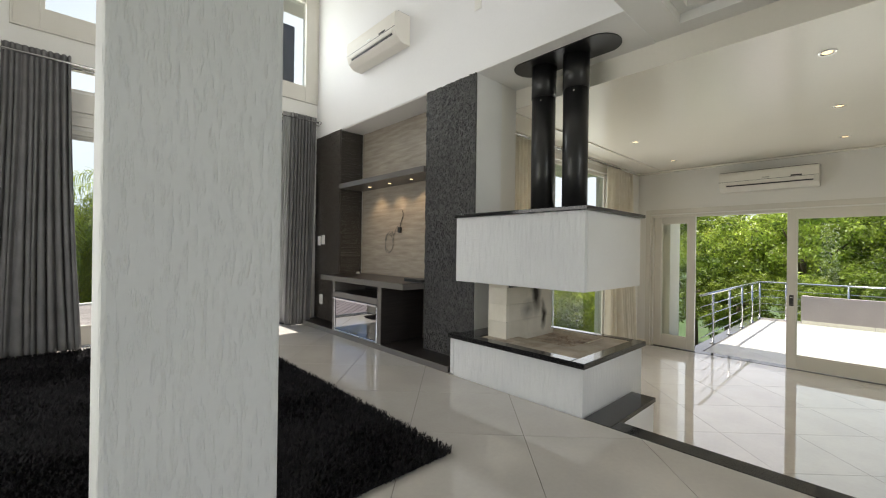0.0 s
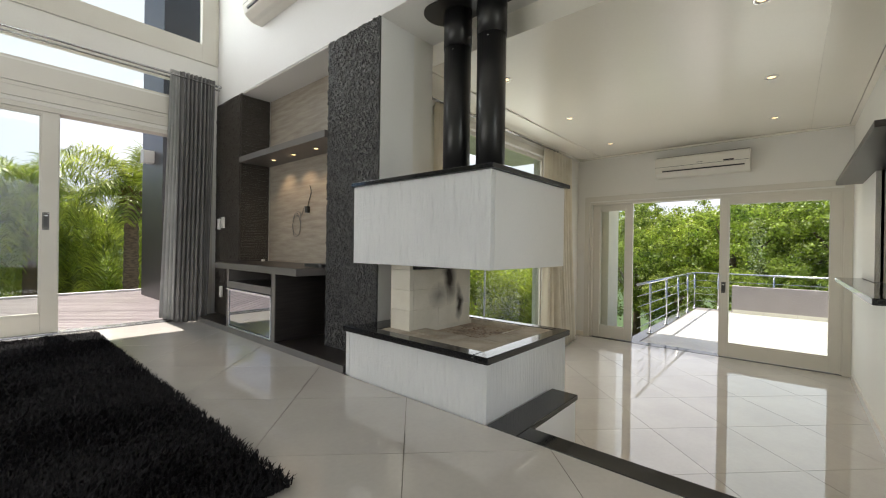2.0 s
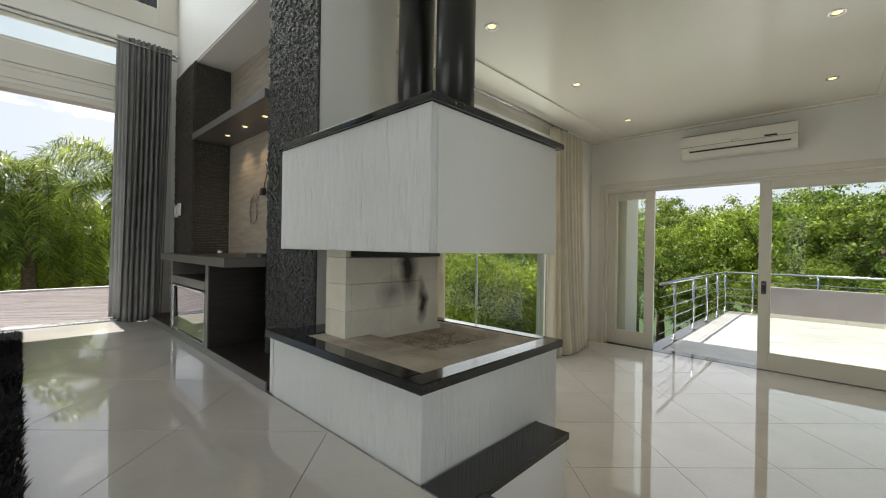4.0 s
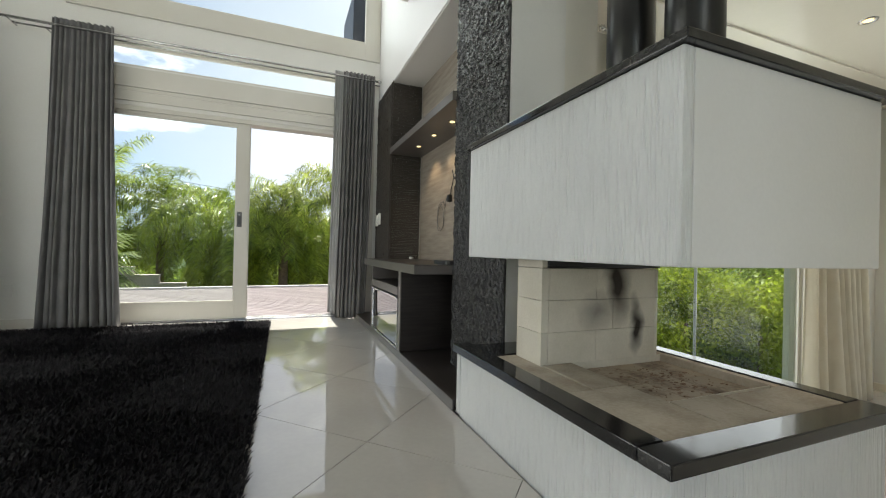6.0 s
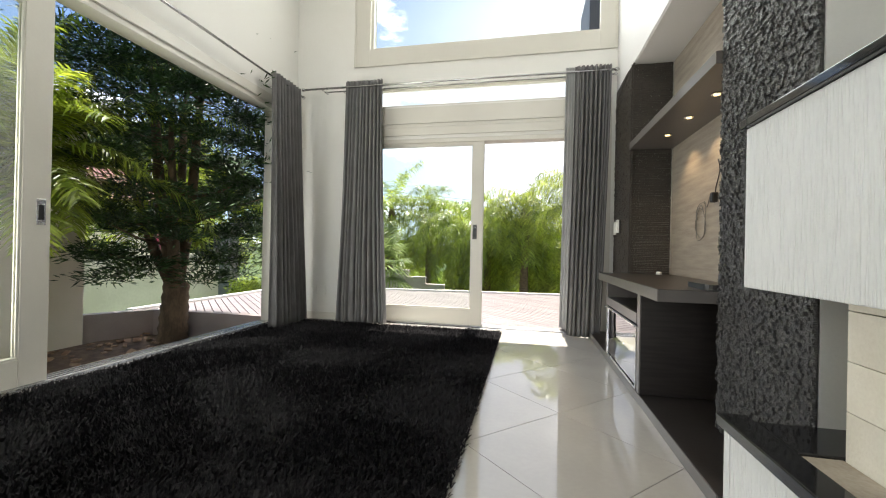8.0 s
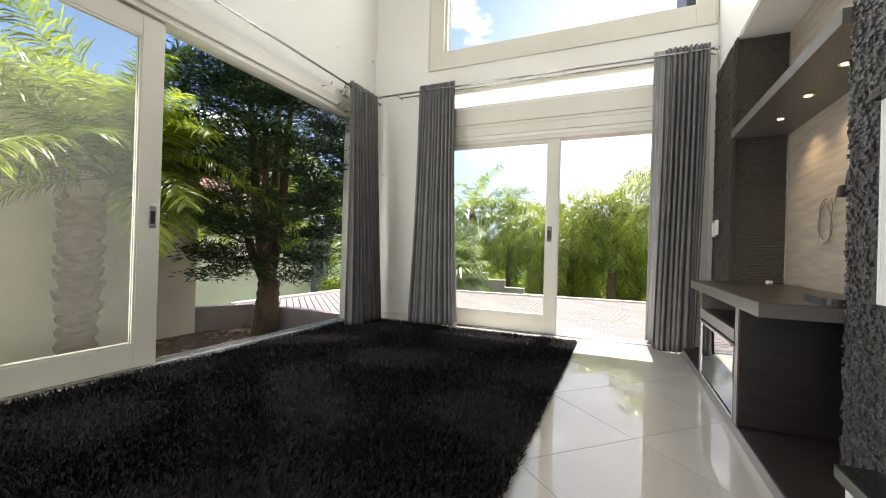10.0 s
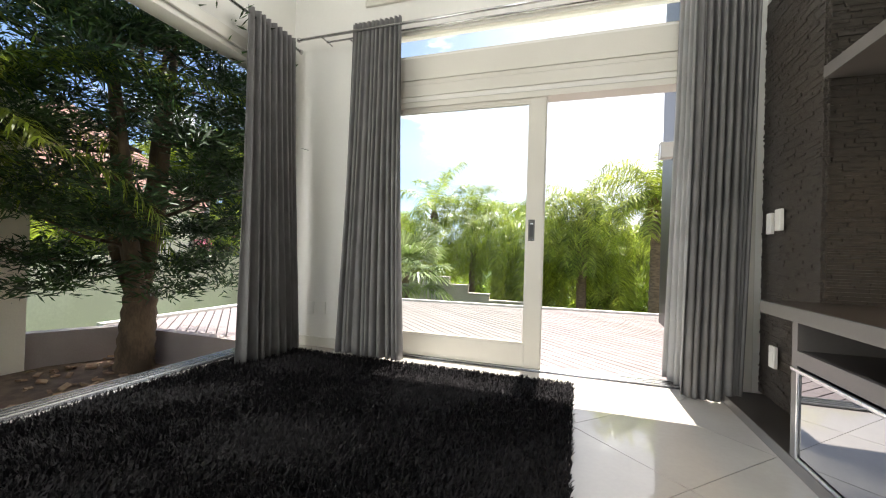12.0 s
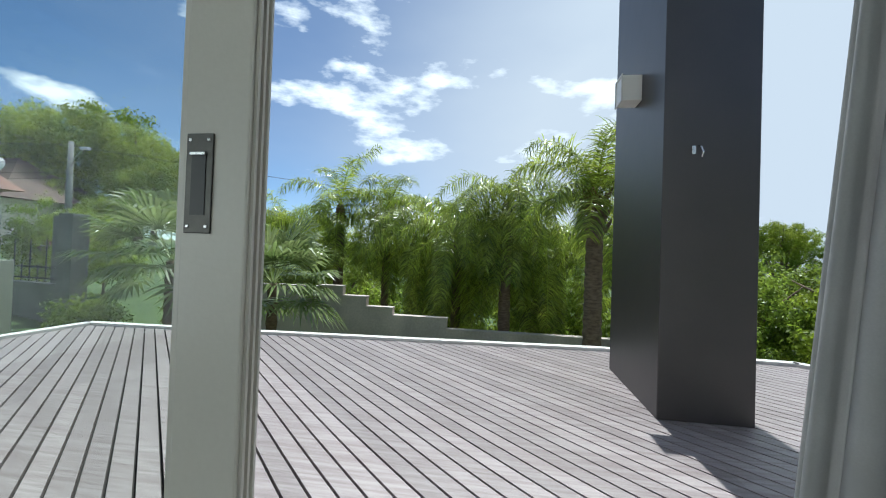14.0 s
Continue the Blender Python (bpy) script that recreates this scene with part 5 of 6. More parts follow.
CROWN_Q = [palm_crown(11, 16, 3.1, 70, 0.72, 0.016, 0.55, (1.45, -0.75), (1.0, 2.1), 0.024, plume=0.8), palm_crown(12, 26, 3.2, 70, 0.75, 0.016, 0.7, (1.5, -1.0), (1.5, 2.6), 0.024, plume=0.9),
           palm_crown(13, 40, 3.7, 74, 0.72, 0.016, 0.8, (1.5, -0.9), (1.7, 3.0), 0.022, plume=1.0, heavy=True), palm_crown(14, 20, 2.8, 74, 0.72, 0.015, 0.6, (1.52, 0.1), (1.5, 2.6), 0.022, plume=0.9)]
CROWN_D = palm_crown(21, 50, 2.5, 80, 0.36, 0.009, 0.35, (1.5, -0.05), (0.8, 1.7), 0.010, plume=0.35, trimmed=True)
CROWN_D.materials[0] = M_DATE


def queen_palm(x, y, zc, crown, rot, scale, label, r=0.16, boots=False):
    zb = ground_height(x, y) - 0.1
    t = thing("queen_palm", (x, y, zb), label, "palm tree", "queen palms")
    trunk(t, (x, y, zb), (x, y, zc), r * 1.15, r * 0.85, 22, M_BARK)
    trunk(t, (x, y, zc - 0.55), (x, y, zc + 0.15), r * 1.25, r * 0.7, 5, M_BARK, 0.18, name="crown_shaft")
    mesh_part("crown", crown, t, (0, 0, zc - zb + 0.05), rot, scale, "arching feather fronds")
    if boots:
        r_ = np.random.default_rng(9)
        for k in range(14):
            a = k * 2.4
            p = Vector((x, y, zc - 0.55 + 0.045 * k))
            d = Vector((math.cos(a), math.sin(a), 0))
            part("frond_base", tube([p + d * r * 0.9, p + d * (r + 0.06) + Vector((0, 0, 0.1)), p + d * (r + 0.13) + Vector((0, 0, 0.24))], [0.05, 0.04, 0.015], 7), M_BARK, t)
        vs, fs = [], []
        for k in range(120):
            a, l_ = r_.uniform(0, 6.28), r_.uniform(0.35, 0.75)
            p = np.array([-0.10 + 0.03 * math.cos(a), -0.16 + 0.03 * math.sin(a), 0.05])
            q = p + np.array([0.12 * math.cos(a) - 0.02, 0.12 * math.sin(a), -l_ * 0.5])
            e_ = q + np.array([0.04 * math.cos(a), 0.04 * math.sin(a), -l_ * 0.5])
            n1 = len(vs)
            w = np.array([0.005, 0.003, 0])
            vs.extend([p - w, p + w, q + w, q - w, e_])
            fs.extend([(n1, n1 + 1, n1 + 2, n1 + 3), (n1 + 3, n1 + 2, n1 + 4)])
        me_ = bpy.data.meshes.new("seed_stalk")
        me_.from_pydata([tuple(v) for v in vs], [], fs)
        me_.materials.append(M_DRYP)
        mesh_part("seed_stalk", me_, t, (0, 0, zc - zb + 0.2), 0, 1, "dry ochre hanging seed stalk")
    return t


queen_palm(-5.2, 21.0, 2.9, CROWN_Q[0], 0.4, 1.05, "tall queen palm with a bare ringed trunk", 0.2)
queen_palm(-3.3, 21.5, 2.5, CROWN_Q[1], 1.9, 1.0, "queen palm with dense drooping fronds")
queen_palm(-1.2, 20.0, 1.6, CROWN_Q[2], 2.2, 1.0, "queen palm with dense drooping fronds")
queen_palm(1.7, 16.2, 2.4, CROWN_Q[2], 0.7, 0.78, "bushy queen palm with fronds hanging low")
queen_palm(0.2, 17.6, 1.3, CROWN_Q[2], 3.1, 0.85, "bushy queen palm with fronds hanging low")
queen_palm(3.35, 13.0, 2.15, CROWN_Q[3], 2.6, 0.72, "queen palm with leaf bases and a dry seed stalk", 0.17, True)
queen_palm(5.4, 17.0, 1.8, CROWN_Q[1], 1.1, 0.95, "queen palm with dense drooping fronds")
queen_palm(-8.8, 23.0, 1.9, CROWN_Q[2], 4.1, 1.05, "queen palm with dense drooping fronds")
queen_palm(2.8, 19.0, 1.2, CROWN_Q[2], 5.1, 1.0, "queen palm with dense drooping fronds")
queen_palm(-6.6, 19.5, 0.6, CROWN_Q[2], 5.8, 0.95, "queen palm with dense drooping fronds")

date = thing("date_palm", (-2.94, 3.16, -0.32), "small feathery date palm with a shaggy trunk in the planter", "palm tree")
trunk(date, (-2.94, 3.16, -0.32), (-2.9, 3.18, 1.35), 0.15, 0.17, 12, M_BARK, 0.12)
for k in range(46):
    a, zz = k * 2.4, 0.15 + k * 0.026
    p = Vector((-2.93, 3.17, zz))
    d = Vector((math.cos(a), math.sin(a), 0))
    part("frond_base", tube([p + d * 0.12, p + d * 0.17 + Vector((0, 0, 0.05)), p + d * 0.2 + Vector((0, 0, 0.11))], [0.035, 0.03, 0.012], 6), M_BARK, date)
mesh_part("crown", CROWN_D, date, (0.22, 0.2, 1.87), 0.0, 1.0, "arching feathery fronds")


def fan_palm(x, y, zc, seed, scale, label):
    r_ = np.random.default_rng(seed)
    zb = ground_height(x, y) - 0.1
    t = thing("fan_palm", (x, y, zb), label, "palm tree", "fan palms")
    trunk(t, (x, y, zb), (x, y, zc), 0.13, 0.10, 10, M_BARK, 0.1)
    for k in range(30):
        az, el = k * 2.4 + r_.uniform(-.3, .3), 1.3 - 1.9 * k / 29 + r_.uniform(-.15, .15)
        d = np.array([math.cos(az) * math.cos(el), math.sin(az) * math.cos(el), math.sin(el)])
        side = np.array([-math.sin(az), math.cos(az), 0.0])
        up = np.cross(d, side)
        o_, hub = np.zeros(3), d * r_.uniform(0.55, 0.85) * scale
        vs, fs = [o_ - side * .012, o_ + side * .012, hub + side * .008, hub - side * .008], [(0, 1, 2, 3)]
        R, N = r_.uniform(0.55, 0.8) * scale, 26
        for q in range(N):
            a = -1.9 + 3.8 * q / (N - 1)
            v = d * math.cos(a) + side * math.sin(a)
            m_ = hub + v * R * 0.6 + up * (0.03 if q % 2 else -0.01)
            tp = hub + v * R * r_.uniform(0.9, 1.05) + np.array([0, 0, -0.22 * R * r_.uniform(0.5, 1.6)])
            w = np.cross(v, up) * 0.026 * scale
            n1 = len(vs)
            vs.extend([hub - w * .15, hub + w * .15, m_ + w, m_ - w, tp])
            fs.extend([(n1, n1 + 1, n1 + 2, n1 + 3), (n1 + 3, n1 + 2, n1 + 4)])
        me_ = bpy.data.meshes.new("fan_leaf")
        me_.from_pydata([tuple(v) for v in vs], [], fs)
        me_.materials.append(M_FANP)
        mesh_part("fan_leaf", me_, t, (0, 0, zc - zb))
    return t


fan_palm(-5.1, 12.4, 0.75, 5, 1.35, "fan palm with stiff pleated leaves below the deck")
fan_palm(-3.0, 12.7, 0.35, 6, 1.2, "fan palm with stiff pleated leaves below the deck")


def leafy(seed, clumps, per, spread, size, squash, material, name="crown", narrow=0.5, hollow=0.35):
    """A crown of many small leaves in uneven clumps."""
    r_ = np.random.default_rng(seed)
    d = r_.normal(0, 1, (clumps, 3))
    d /= np.linalg.norm(d, axis=1)[:, None]
    rad = (hollow + (1 - hollow) * r_.random(clumps) ** 0.6) * (0.78 + 0.3 * np.sin(d[:, 0] * 3 + seed) * np.cos(d[:, 1] * 4 + seed * 2))
    cen = d * rad[:, None] * np.array([1, 1, squash])
    n_ = clumps * per
    c_ = np.repeat(cen, per, 0) + r_.normal(0, spread, (n_, 3)) * np.array([1, 1, 0.7])
    face = (c_ - np.repeat(cen, per, 0)) / spread + np.array([0, 0, 0.5]) + r_.normal(0, 0.6, (n_, 3))
    ax = np.cross(face, r_.normal(0, 1, (n_, 3)))
    ax /= np.linalg.norm(ax, axis=1)[:, None] + 1e-6
    bx = np.cross(face, ax)
    bx /= np.linalg.norm(bx, axis=1)[:, None] + 1e-6
    s = (size * r_.uniform(0.6, 1.3, n_))[:, None]
    v = np.stack([c_ - ax * s, c_ + bx * s * narrow, c_ + ax * s, c_ - bx * s * narrow], 1).reshape(-1, 3)
    f = np.arange(n_)[:, None] * 4 + np.array([0, 1, 2, 3])
    me = bpy.data.meshes.new(name)
    me.from_pydata(v.tolist(), [], f.tolist())
    me.materials.append(material)
    return me


LEAFY = [leafy(s, 200, 120, 0.062, 0.023, 0.85, M_LEAF, hollow=0.5) for s in (31, 32, 33)] + [leafy(34, 320, 110, 0.055, 0.019, 0.7, M_LEAFY, hollow=0.5)]


def tree(x, y, zt, rad, kind, rot, label, group="garden trees", squash=1.0):
    zb = ground_height(x, y) - 0.2
    zc = zt - rad * 0.8 * squash
    t = thing("broadleaf_tree", (x, y, zb), label, "tree", group)
    trunk(t, (x, y, zb), (x, y, zc), 0.09 + rad * 0.05, 0.05 + rad * 0.02, 6, M_BARK2, 0.03, 0.12)
    r_ = np.random.default_rng(int(x * 13 + y * 7) % 9999)
    for k in range(5):
        a, h = k * 1.3 + rot, r_.uniform(0.5, 0.95)
        p = Vector((x, y, zb + (zc - zb) * h))
        e = Vector((x + math.cos(a) * rad * 0.65, y + math.sin(a) * rad * 0.65, zc + rad * r_.uniform(-0.3, 0.5)))
        part("limb", tube([p, p.lerp(e, 0.5) + Vector((0, 0, 0.1 * rad)), e], [0.03 + rad * 0.02, 0.02 + rad * 0.013, 0.01], 7), M_BARK2, t)
    ob = mesh_part("crown", LEAFY[kind], t, (0, 0, zc - zb), rot, rad)
    ob.scale = (rad, rad, rad * squash)
    return t


lab = ("leafy green garden tree in full sun", "dense dark green tree in the valley", "tall light green tree beyond the balcony", "light yellow-green feathery tree in sun")
r_t = np.random.default_rng(77)
# belt beyond the balcony
for x, y, zt, rad, kind in ((17.0, 4.4, 2.2, 2.4, 0), (17.5, 7.4, 2.0, 2.3, 1), (19.0, 1.6, 3.1, 2.6, 2), (18.5, -1.2, 3.3, 2.7, 1), (20.0, -4.2, 3.5, 2.8, 0), (16.8, 10.5, 2.0, 2.2, 0),
                            (22.5, 3.6, 3.1, 2.8, 3), (23.0, -0.2, 3.7, 3.0, 0), (24.0, -4.0, 4.1, 3.2, 2), (24.0, 7.5, 3.6, 3.0, 1), (27.0, 1.5, 4.0, 3.4, 1), (22.0, 11.0, 3.2, 2.8, 2), (28.0, -7.0, 5.0, 3.6, 1),
                            (15.6, 2.8, 0.6, 1.5, 1), (16.0, 0.4, 0.9, 1.7, 0), (15.8, -2.4, 1.3, 1.8, 2), (16.6, -5.0, 1.6, 2.2, 1), (30.0, 6.0, 4.6, 3.6, 0), (34.0, -1.0, 5.0, 4.0, 2), (34.0, 12.0, 5.0, 4.0, 1), (14.6, 5.8, 0.3, 1.6, 2), (13.6, 8.2, 0.6, 1.7, 0)):
    far = 2.3
    tree(0.5 + (x - 0.5) * far, y * far, 0.92 + (zt - 0.92) * far, rad * far, kind, r_t.uniform(0, 6.3), lab[kind], "balcony side trees")
# beyond the dining window
for x, y, zt, rad, kind in ((7.6, 9.6, 1.5, 1.7, 3), (9.8, 8.2, 1.7, 1.8, 3), (11.6, 10.4, 1.9, 2.1, 0), (8.6, 13.5, 1.7, 2.2, 3), (6.4, 14.2, 1.2, 1.6, 0), (9.4, 17.5, 1.4, 2.2, 1), (12.6, 15.0, 2.0, 2.4, 0), (10.6, 6.2, 0.2, 1.2, 1)):
    tree(x, y, zt, rad, kind, r_t.uniform(0, 6.3), lab[kind], "garden trees")
# beyond the palms
for x, y, zt, rad, kind in ((-3.0, 40.0, 6.2, 3.2, 1), (-1.2, 41.0, 5.0, 2.8, 1), (-6.0, 30.0, 2.6, 2.6, 3), (-0.5, 31.0, 3.2, 2.8, 0), (5.5, 33.0, 4.0, 3.0, 3), (9.5, 36.0, 3.4, 3.0, 1), (-10.0, 34.0, 2.6, 3.0, 0), (-14.0, 36.0, 4.6, 3.6, 1),
                            (22.8, 40.0, 5.2, 2.6, 3), (20.5, 42.0, 3.4, 2.6, 1), (26.0, 44.0, 4.6, 3.0, 0), (15.0, 38.0, 2.4, 3.0, 0), (1.8, 23.5, 0.8, 2.0, 0), (-6.4, 25.0, 0.6, 2.2, 1), (-1.6, 25.0, 0.4, 2.2, 0), (4.6, 22.0, 0.6, 2.0, 1)):
    tree(x, y, zt, rad, kind, r_t.uniform(0, 6.3), lab[kind], "far garden trees")
# big tree group by the road
for x, y, zt, rad, kind in ((-48.0, 44.0, 19.5, 9.5, 3), (-40.0, 45.0, 16.0, 8.0, 3), (-35.0, 42.0, 11.5, 5.5, 3), (-52.0, 40.0, 13.0, 7.0, 1), (-31.0, 46.0, 8.0, 4.5, 1), (-43.0, 40.0, 8.5, 5.0, 1), (-26.0, 44.0, 5.5, 3.6, 0), (-19.0, 40.0, 4.4, 3.4, 1), (-37.0, 38.0, 6.0, 3.6, 1)):
    tree(x, y, zt, rad, kind, r_t.uniform(0, 6.3), "huge spreading tree with yellow-green foliage" if kind == 3 else lab[kind], "roadside trees")
# west side
for x, y, zt, rad, kind in ((-11.0, 6.0, 3.4, 2.0, 1), (-12.5, 10.0, 3.0, 2.0, 0), (-10.5, 14.5, 2.2, 1.6, 1), (-14.0, 2.0, 4.4, 2.6, 2), (-13.5, -3.0, 5.0, 2.8, 1)):
    tree(x, y, zt, rad, kind, r_t.uniform(0, 6.3), lab[kind], "neighbour trees")

# conifer in the planter
con = thing("podocarpus_tree", (-2.59, 5.15, -0.32), "dark narrow-leaved podocarpus tree growing from the planter", "tree")
trunk(con, (-2.59, 5.15, -0.33), (-2.56, 5.17, 0.45), 0.17, 0.14, 6, M_BARK2, 0.05)
r_ = np.random.default_rng(3)
for a, l_, zt in ((0.3, 0.25, 3.6), (2.2, 0.35, 3.3), (4.3, 0.3, 3.9), (5.4, 0.55, 2.4), (3.2, 0.6, 2.0)):
    p = Vector((-2.57, 5.16, 0.35))
    e = Vector((-2.57 + l_ * 1.4 * math.cos(a), 5.16 + l_ * 1.4 * math.sin(a), zt))
    part("stem", tube([p, p.lerp(e, 0.3) + Vector((0.06 * math.cos(a), 0.06 * math.sin(a), 0.0)), p.lerp(e, 0.65), e], [0.085, 0.065, 0.045, 0.015], 9), M_BARK2, con, smooth=True)
for k in range(26):
    a, zz = r_.uniform(0, 6.28), r_.uniform(0.55, 3.8)
    l_ = r_.uniform(0.5, 1.0)
    p = Vector((-2.57 + 0.12 * math.cos(a), 5.16 + 0.12 * math.sin(a), zz))
    e = p + Vector((math.cos(a) * l_, math.sin(a) * l_, r_.uniform(0.0, 0.45)))
    part("branch", tube([p, p.lerp(e, 0.5) + Vector((0, 0, -0.05)), e], [0.022, 0.016, 0.006], 6), M_BARK2, con)
rr = []
for k in range(330):
    a, zz = r_.uniform(0, 6.28), r_.uniform(0.5, 4.9)
    R = 1.25 * (0.55 + 0.45 * math.sin(math.pi * min(1.0, (zz - 0.2) / 4.6))) * r_.uniform(0.3, 1.0) ** 0.6
    rr.append((R * math.cos(a), R * math.sin(a), zz))
rr = np.repeat(np.array(rr), 210, 0)
n_ = len(rr)
c_ = rr + r_.normal(0, 1, (n_, 3)) * np.array([0.15, 0.15, 0.045])
ax = (c_ - rr) * 7 + r_.normal(0, 0.55, (n_, 3)) + np.array([0, 0, 0.3])
ax /= np.linalg.norm(ax, axis=1)[:, None]
bx = np.cross(ax, r_.normal(0, 1, (n_, 3)))
bx /= np.linalg.norm(bx, axis=1)[:, None] + 1e-6
s = r_.uniform(0.035, 0.065, n_)[:, None]
v = np.stack([c_ - ax * s, c_ + bx * s * 0.16, c_ + ax * s, c_ - bx * s * 0.16], 1).reshape(-1, 3)
me = bpy.data.meshes.new("crown")
me.from_pydata(v.tolist(), [], (np.arange(n_)[:, None] * 4 + np.array([0, 1, 2, 3])).tolist())
me.materials.append(M_CONIF)
mesh_part("crown", me, con, (0, 0, 0.32))

# low shrubs that close the view below the deck edge
SHRUB = leafy(51, 90, 40, 0.13, 0.05, 0.7, M_LEAF)
for x, y, s in ((8.3, 15.6, 1.9), (-7.0, 15.5, 1.1), (4.6, 15.0, 1.0), (6.8, 12.6, 1.0), (2.4, 14.6, 0.9), (-6.9, 12.2, 0.8), (0.6, 15.8, 0.8), (13.8, 3.4, 1.1), (14.6, 1.0, 1.0), (5.8, 11.2, 0.9), (7.8, 7.4, 0.8), (-12.0, 17.0, 1.4), (-16.0, 15.0, 1.5), (-4.4, 23.5, 1.9), (-2.2, 22.8, 1.8), (-0.4, 21.6, 1.7), (1.2, 20.0, 1.7), (3.9, 16.6, 1.6), (3.0, 21.2, 1.9), (5.6, 19.6, 2.0), (-7.6, 22.0, 1.9), (0.4, 19.0, 1.3), (-9.6, 20.6, 1.8)):
    zb = ground_height(x, y)
    t = thing("garden_shrub", (x, y, zb), "dense round green garden shrub", "shrub", "garden shrubs")
    trunk(t, (x, y, zb - 0.1), (x, y, zb + s * 0.6), 0.05, 0.03, 3, M_BARK2)
    mesh_part("crown", SHRUB, t, (0, 0, s * 0.75 + (1.3 if x > 8 and y > 15 else 0.2)), x, s)

SHRUB_Y = leafy(52, 110, 90, 0.1, 0.03, 0.75, M_LEAFY, hollow=0.5)
for x, y, s in ((8.4, 5.6, 1.4), (9.8, 5.2, 1.5), (10.8, 7.0, 1.7), (12.2, 5.8, 1.8), (9.2, 7.5, 1.6), (12.6, 8.6, 2.0), (8.0, 9.2, 1.6), (10.6, 9.6, 1.9), (7.6, 11.6, 1.7)):
    zb = ground_height(x, y)
    t = thing("garden_shrub", (x, y, zb), "bushy yellow-green garden shrub in sun", "shrub", "garden shrubs")
    trunk(t, (x, y, zb - 0.1), (x, y, zb + s * 0.7), 0.05, 0.03, 3, M_BARK2)
    mesh_part("crown", SHRUB_Y, t, (0, 0, s * 0.85), x, s)

# ---- garden walls, neighbours, street ----
gw = tagged(put_mesh("garden_wall", box(-7.0, -3.1, 15.0, 15.18, -4.0, 0.13), M_GWALL, (-3, 15, -4)), "weathered stepped boundary wall", kind="structure")
for a, b, zt in ((-3.1, -2.45, 0.13), (-2.45, -1.8, -0.11), (-1.8, -1.1, -0.36), (-1.1, 0.3, -0.55), (0.3, 5.0, -0.82)):
    part("wall_step", box(a, b, 15.0, 15.18, -4.0, zt - 0.002), M_GWALL, gw)
    part("wall_cap", box(a - 0.01, b + 0.01, 14.97, 15.21, zt, zt + 0.04), M_GWALL, gw)
nw = tagged(put_mesh("neighbour_wall", box(-7.2, -7.0, 1.0, 11.0, -1.0, 0.69), mat("lime_washed_wall", (0.72, 0.69, 0.57), 0.85, (0.60, 0.57, 0.46), 1.0, 20, 0.2, 40), (-7.1, 6, -1)), "pale lime-washed boundary wall", kind="structure")
fw = tagged(put_mesh("street_wall", prism([(-8.5, 13.0), (-8.3, 13.2), (-17.0, 14.2), (-17.0, 13.9)], -1.4, 0.05), M_GREYWALL, (-12, 13, -1.4)), "dark grey concrete street wall with a gate post", kind="structure")
part("gate_post", box(-8.6, -8.2, 12.9, 13.3, -1.4, 1.72, 0.01), M_GREYWALL, fw)
part("gate_post", box(-9.15, -8.75, 13.2, 13.5, -1.4, 1.68, 0.01), M_GREYWALL, fw)
fence = thing("street_fence", (-13, 13.6, 0.05), "black iron fence on the street wall", "fence")
for zz in (0.15, 0.42):
    part("rail", tube([(-17, 14.05, zz), (-9.0, 13.2, zz)], 0.018, 6), M_BLACK, fence)
for k in range(28):
    x = -16.9 + k * 0.28
    part("picket", tube([(x, 14.05 - (x + 17) * 0.106, 0.04), (x, 14.05 - (x + 17) * 0.106, 0.5 + 0.6 * (k % 2))], 0.012, 6), M_BLACK, fence)
house = thing("neighbour_house", (-46.0, 36.0, -0.5), "neighbouring house with a dark red tiled roof", "house")
zg = ground_height(-46, 36)
part("wall", box(-56, -40.8, 33, 42, zg - 1, 4.9), M_BEIGE, house)
bm = bmesh.new()
q = [bm.verts.new(p) for p in ((-57, 32, 4.7), (-39.5, 32, 4.7), (-39.5, 43, 4.7), (-57, 43, 4.7), (-52, 37.5, 9.2), (-46, 37.5, 9.2))]
for f_ in ((0, 1, 5, 4), (1, 2, 5), (2, 3, 4, 5), (3, 0, 4), (3, 2, 1, 0)):
    bm.faces.new([q[i] for i in f_])
part("roof", bm, M_ROOF, house)
for k in range(3):
    part("window", box(-54 + k * 4.2, -52.4 + k * 4.2, 32.94, 33.02, 1.4, 3.2), M_BPLASTIC, house)
dish = thing("satellite_dish", (-42.0, 33.0, 7.0), "white satellite dish over the roof", "satellite dish")
bm = bmesh.new()
bmesh.ops.create_cone(bm, cap_ends=True, segments=24, radius1=0.75, radius2=0.2, depth=0.3)
bmesh.ops.transform(bm, matrix=Matrix.Translation((-42, 33, 7.6)) @ Euler((radians(70), 0, radians(20))).to_matrix().to_4x4(), verts=bm.verts)
part("bowl", bm, M_WPLASTIC, dish)
part("mast", tube([(-42, 33.1, 5.6), (-42, 33.1, 7.6)], 0.06, 8), M_STEEL, dish)
house2 = thing("west_house", (-17.0, 11.0, -0.7), "neighbouring house with a faded red tiled roof", "house")
part("wall", box(-20.0, -14.0, 9.0, 15.0, -1.2, 2.6), M_BEIGE, house2)
bm = bmesh.new()
q = [bm.verts.new(p) for p in ((-20.5, 8.4, 2.6), (-13.4, 8.4, 2.6), (-13.4, 15.6, 2.6), (-20.5, 15.6, 2.6), (-17.0, 12.0, 6.4))]
for f_ in ((0, 1, 4), (1, 2, 4), (2, 3, 4), (3, 0, 4), (3, 2, 1, 0)):
    bm.faces.new([q[i] for i in f_])
part("roof", bm, mat("faded_roof", (0.26, 0.13, 0.10), 0.8, (0.18, 0.09, 0.07), 3, 20, 0.5, 12), house2)
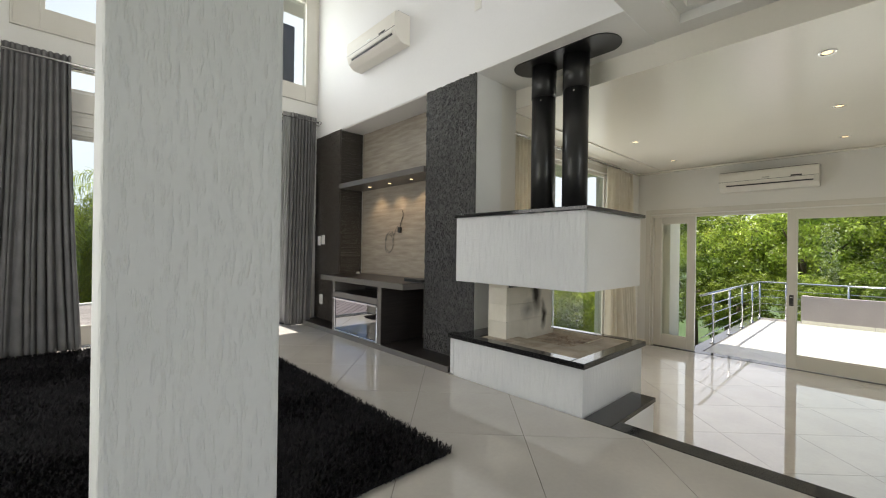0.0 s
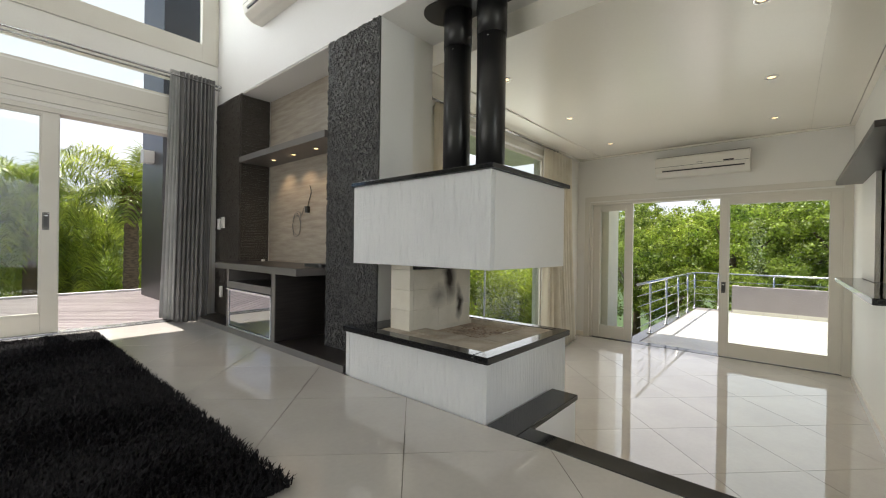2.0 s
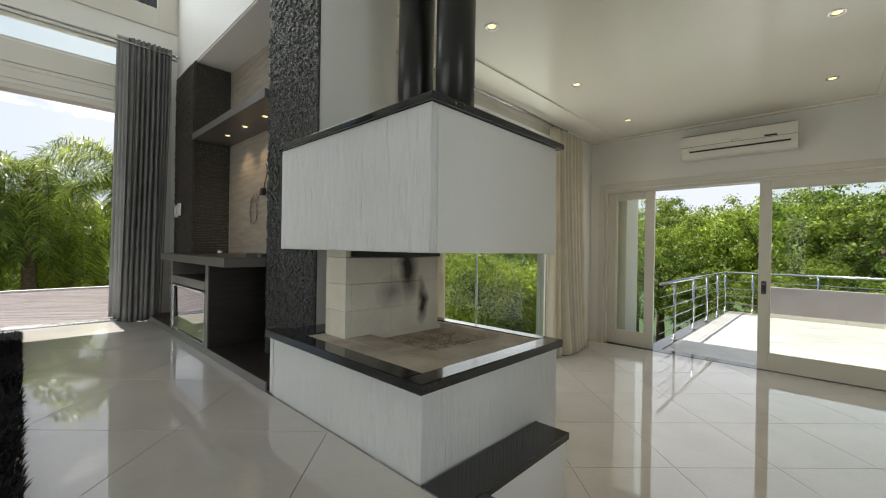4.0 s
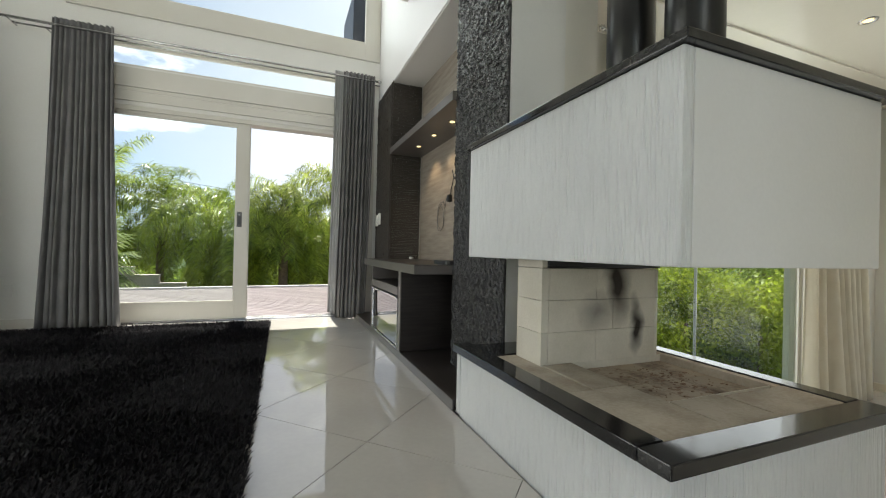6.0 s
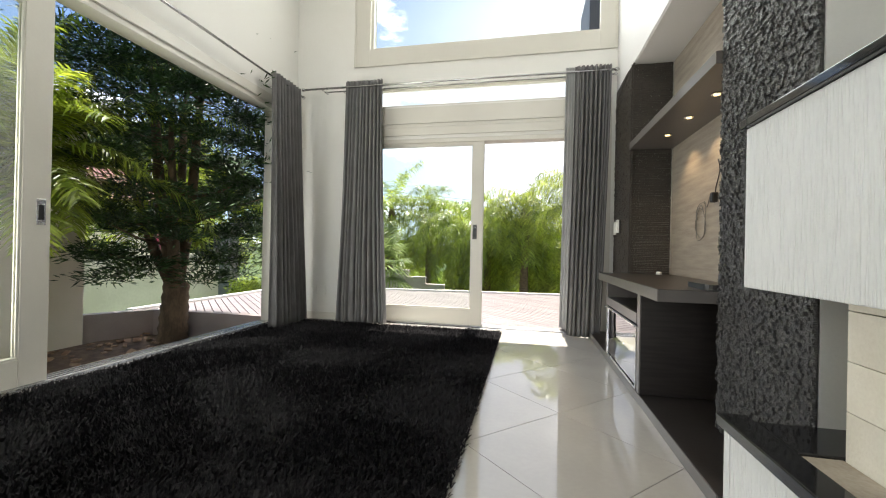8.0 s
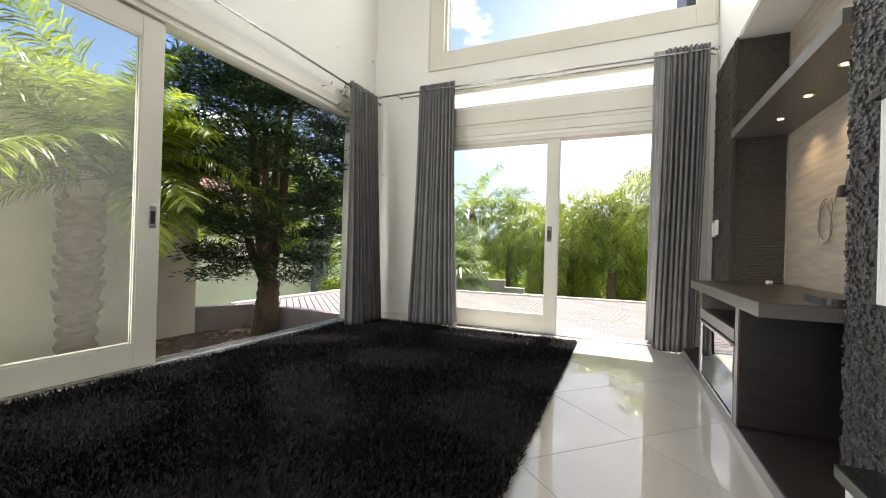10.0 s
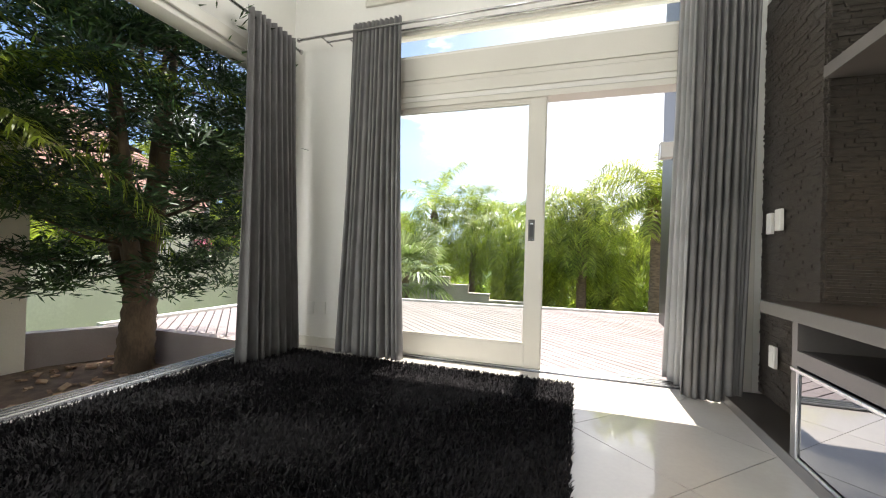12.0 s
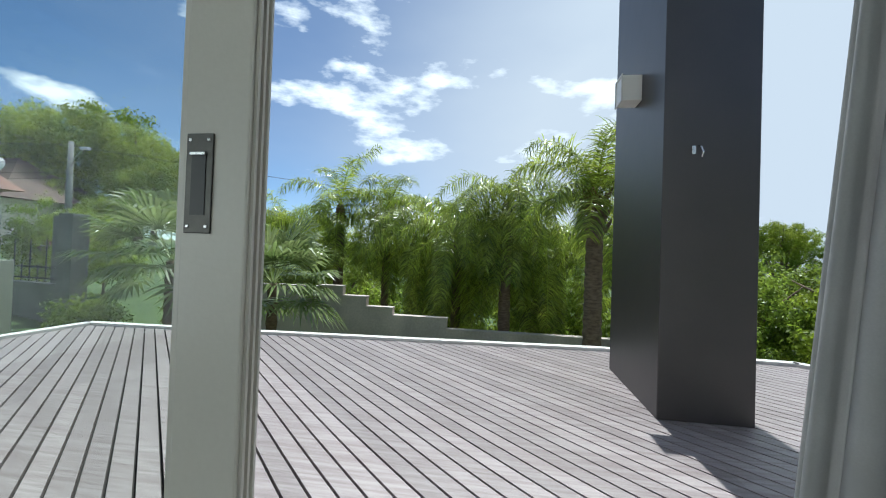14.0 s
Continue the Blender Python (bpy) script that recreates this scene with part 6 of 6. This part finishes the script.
part("window", box(-13.99, -13.95, 10.5, 12.0, 0.4, 1.6), M_BPLASTIC, house2)
pole = thing("utility_pole", (-30.3, 30.0, -1.0), "concrete utility pole with a street lamp and wires", "utility pole")
part("pole", tube([(-30.3, 30.0, ground_height(-30, 30) - 0.5), (-30.3, 30.0, 8.5)], [0.24, 0.17], 12), M_GREYWALL, pole)
part("lamp_arm", tube([(-30.3, 30.0, 6.6), (-29.4, 29.7, 7.4), (-28.4, 29.4, 7.8)], 0.05, 8), M_STEEL, pole)
part("lamp_head", box(-28.6, -27.9, 29.2, 29.5, 7.72, 7.9, 0.05), M_WPLASTIC, pole)
for zz, dz in ((8.3, 0.3), (7.0, -0.2), (6.2, 0.0), (5.8, -0.5)):
    part("wire", tube([(-70 + k * 8.0, 22 + k * 1.62, zz + dz * (5 - k) / 5 - 0.5 * math.sin(math.pi * k / 5)) for k in range(6)], 0.022, 5), M_BPLASTIC, pole)
part("wire", tube([(-30.3 + k * 9.0, 30.0 + k * 5.0, 8.2 - 0.55 * k - 0.25 * math.sin(math.pi * k / 4)) for k in range(5)], 0.022, 5), M_BPLASTIC, pole)
blo = leafy(61, 60, 30, 0.15, 0.06, 0.5, M_PINK)
t = thing("flowering_shrub", (-24.0, 26.0, ground_height(-24, 26)), "pink flowering shrub by the street", "shrub")
mesh_part("crown", blo, t, (0, 0, 1.2), 0, 1.8)

# ---- tiles and boards ----
def lay(name, border, pitch, u0, v0, zt, thick, gap, material, parent, label=""):
    """Square tiles on a diagonal grid inside a convex border."""
    s = math.sqrt(0.5)
    us = [(x + y) * s for x, y in border]
    vs = [(x - y) * s for x, y in border]
    at = ORIGIN[parent]
    for i in range(math.floor((min(us) - u0) / pitch), math.ceil((max(us) - u0) / pitch)):
        for j in range(math.floor((min(vs) - v0) / pitch), math.ceil((max(vs) - v0) / pitch)):
            g_ = gap / 2
            a, b, c, d = u0 + i * pitch + g_, u0 + (i + 1) * pitch - g_, v0 + j * pitch + g_, v0 + (j + 1) * pitch - g_
            poly = [((u + v) * s, (u - v) * s) for u, v in ((a, c), (a, d), (b, d), (b, c))]
            area = sum(p[0] * q[1] - q[0] * p[1] for p, q in zip(poly, poly[1:] + poly[:1]))
            if area < 0:
                poly.reverse()
            poly = clip_convex(poly, border)
            if len(poly) >= 3:
                part(name, prism(poly, zt - thick, zt), material, parent)


lay("tile", [(XW, YS), (2.498, YS), (2.498, YN), (XW, YN)], 0.685, 2.352, 0.489, 0.0, 0.010, 0.0035, M_TILE, floor)
lay("tile", [(2.637, YB), (XE, YB), (XE, YD), (2.637, YD)], 0.69, 3.82, 2.57, ZD, 0.010, 0.0035, M_TILE, floor_d)
lay("balcony_tile", [(XE + 0.21, -4.4), (13.04, -4.4), (13.04, 1.88), (XE + 0.21, 1.88)], 0.62, 0.1, 0.2, ZD - 0.001, 0.006, 0.004, M_BALC, balc)
# deck boards at half a right angle
s = math.sqrt(0.5)
PITCH, GAP = 0.1032, 0.014
convex = ([(-3.62, 5.54), (-1.45, 5.54), (-1.45, 9.715), (-3.62, 9.55)], [(-1.449, YN + 0.205), (2.9, YN + 0.205), (2.9, 10.09), (-1.3, 9.73), (-1.449, 9.715)], [(2.901, YN + 0.205), (6.59, YN + 0.205), (6.59, 8.2), (4.85, 9.96), (2.901, 10.09)])
for border in convex:
    for i in range(int(1.0 / PITCH), int(16 / PITCH)):
        u = 0.0253 + GAP / 2 + i * PITCH
        poly = [((a + b) * s, (a - b) * s) for a, b in ((u, -12), (u + PITCH - GAP, -12), (u + PITCH - GAP, 12), (u, 12))]
        if sum(p[0] * q_[1] - q_[0] * p[1] for p, q_ in zip(poly, poly[1:] + poly[:1])) < 0:
            poly.reverse()
        poly = clip_convex(poly, border)
        if len(poly) >= 3:
            part("board", prism(poly, ZK - 0.025, ZK), M_DECK, deck)
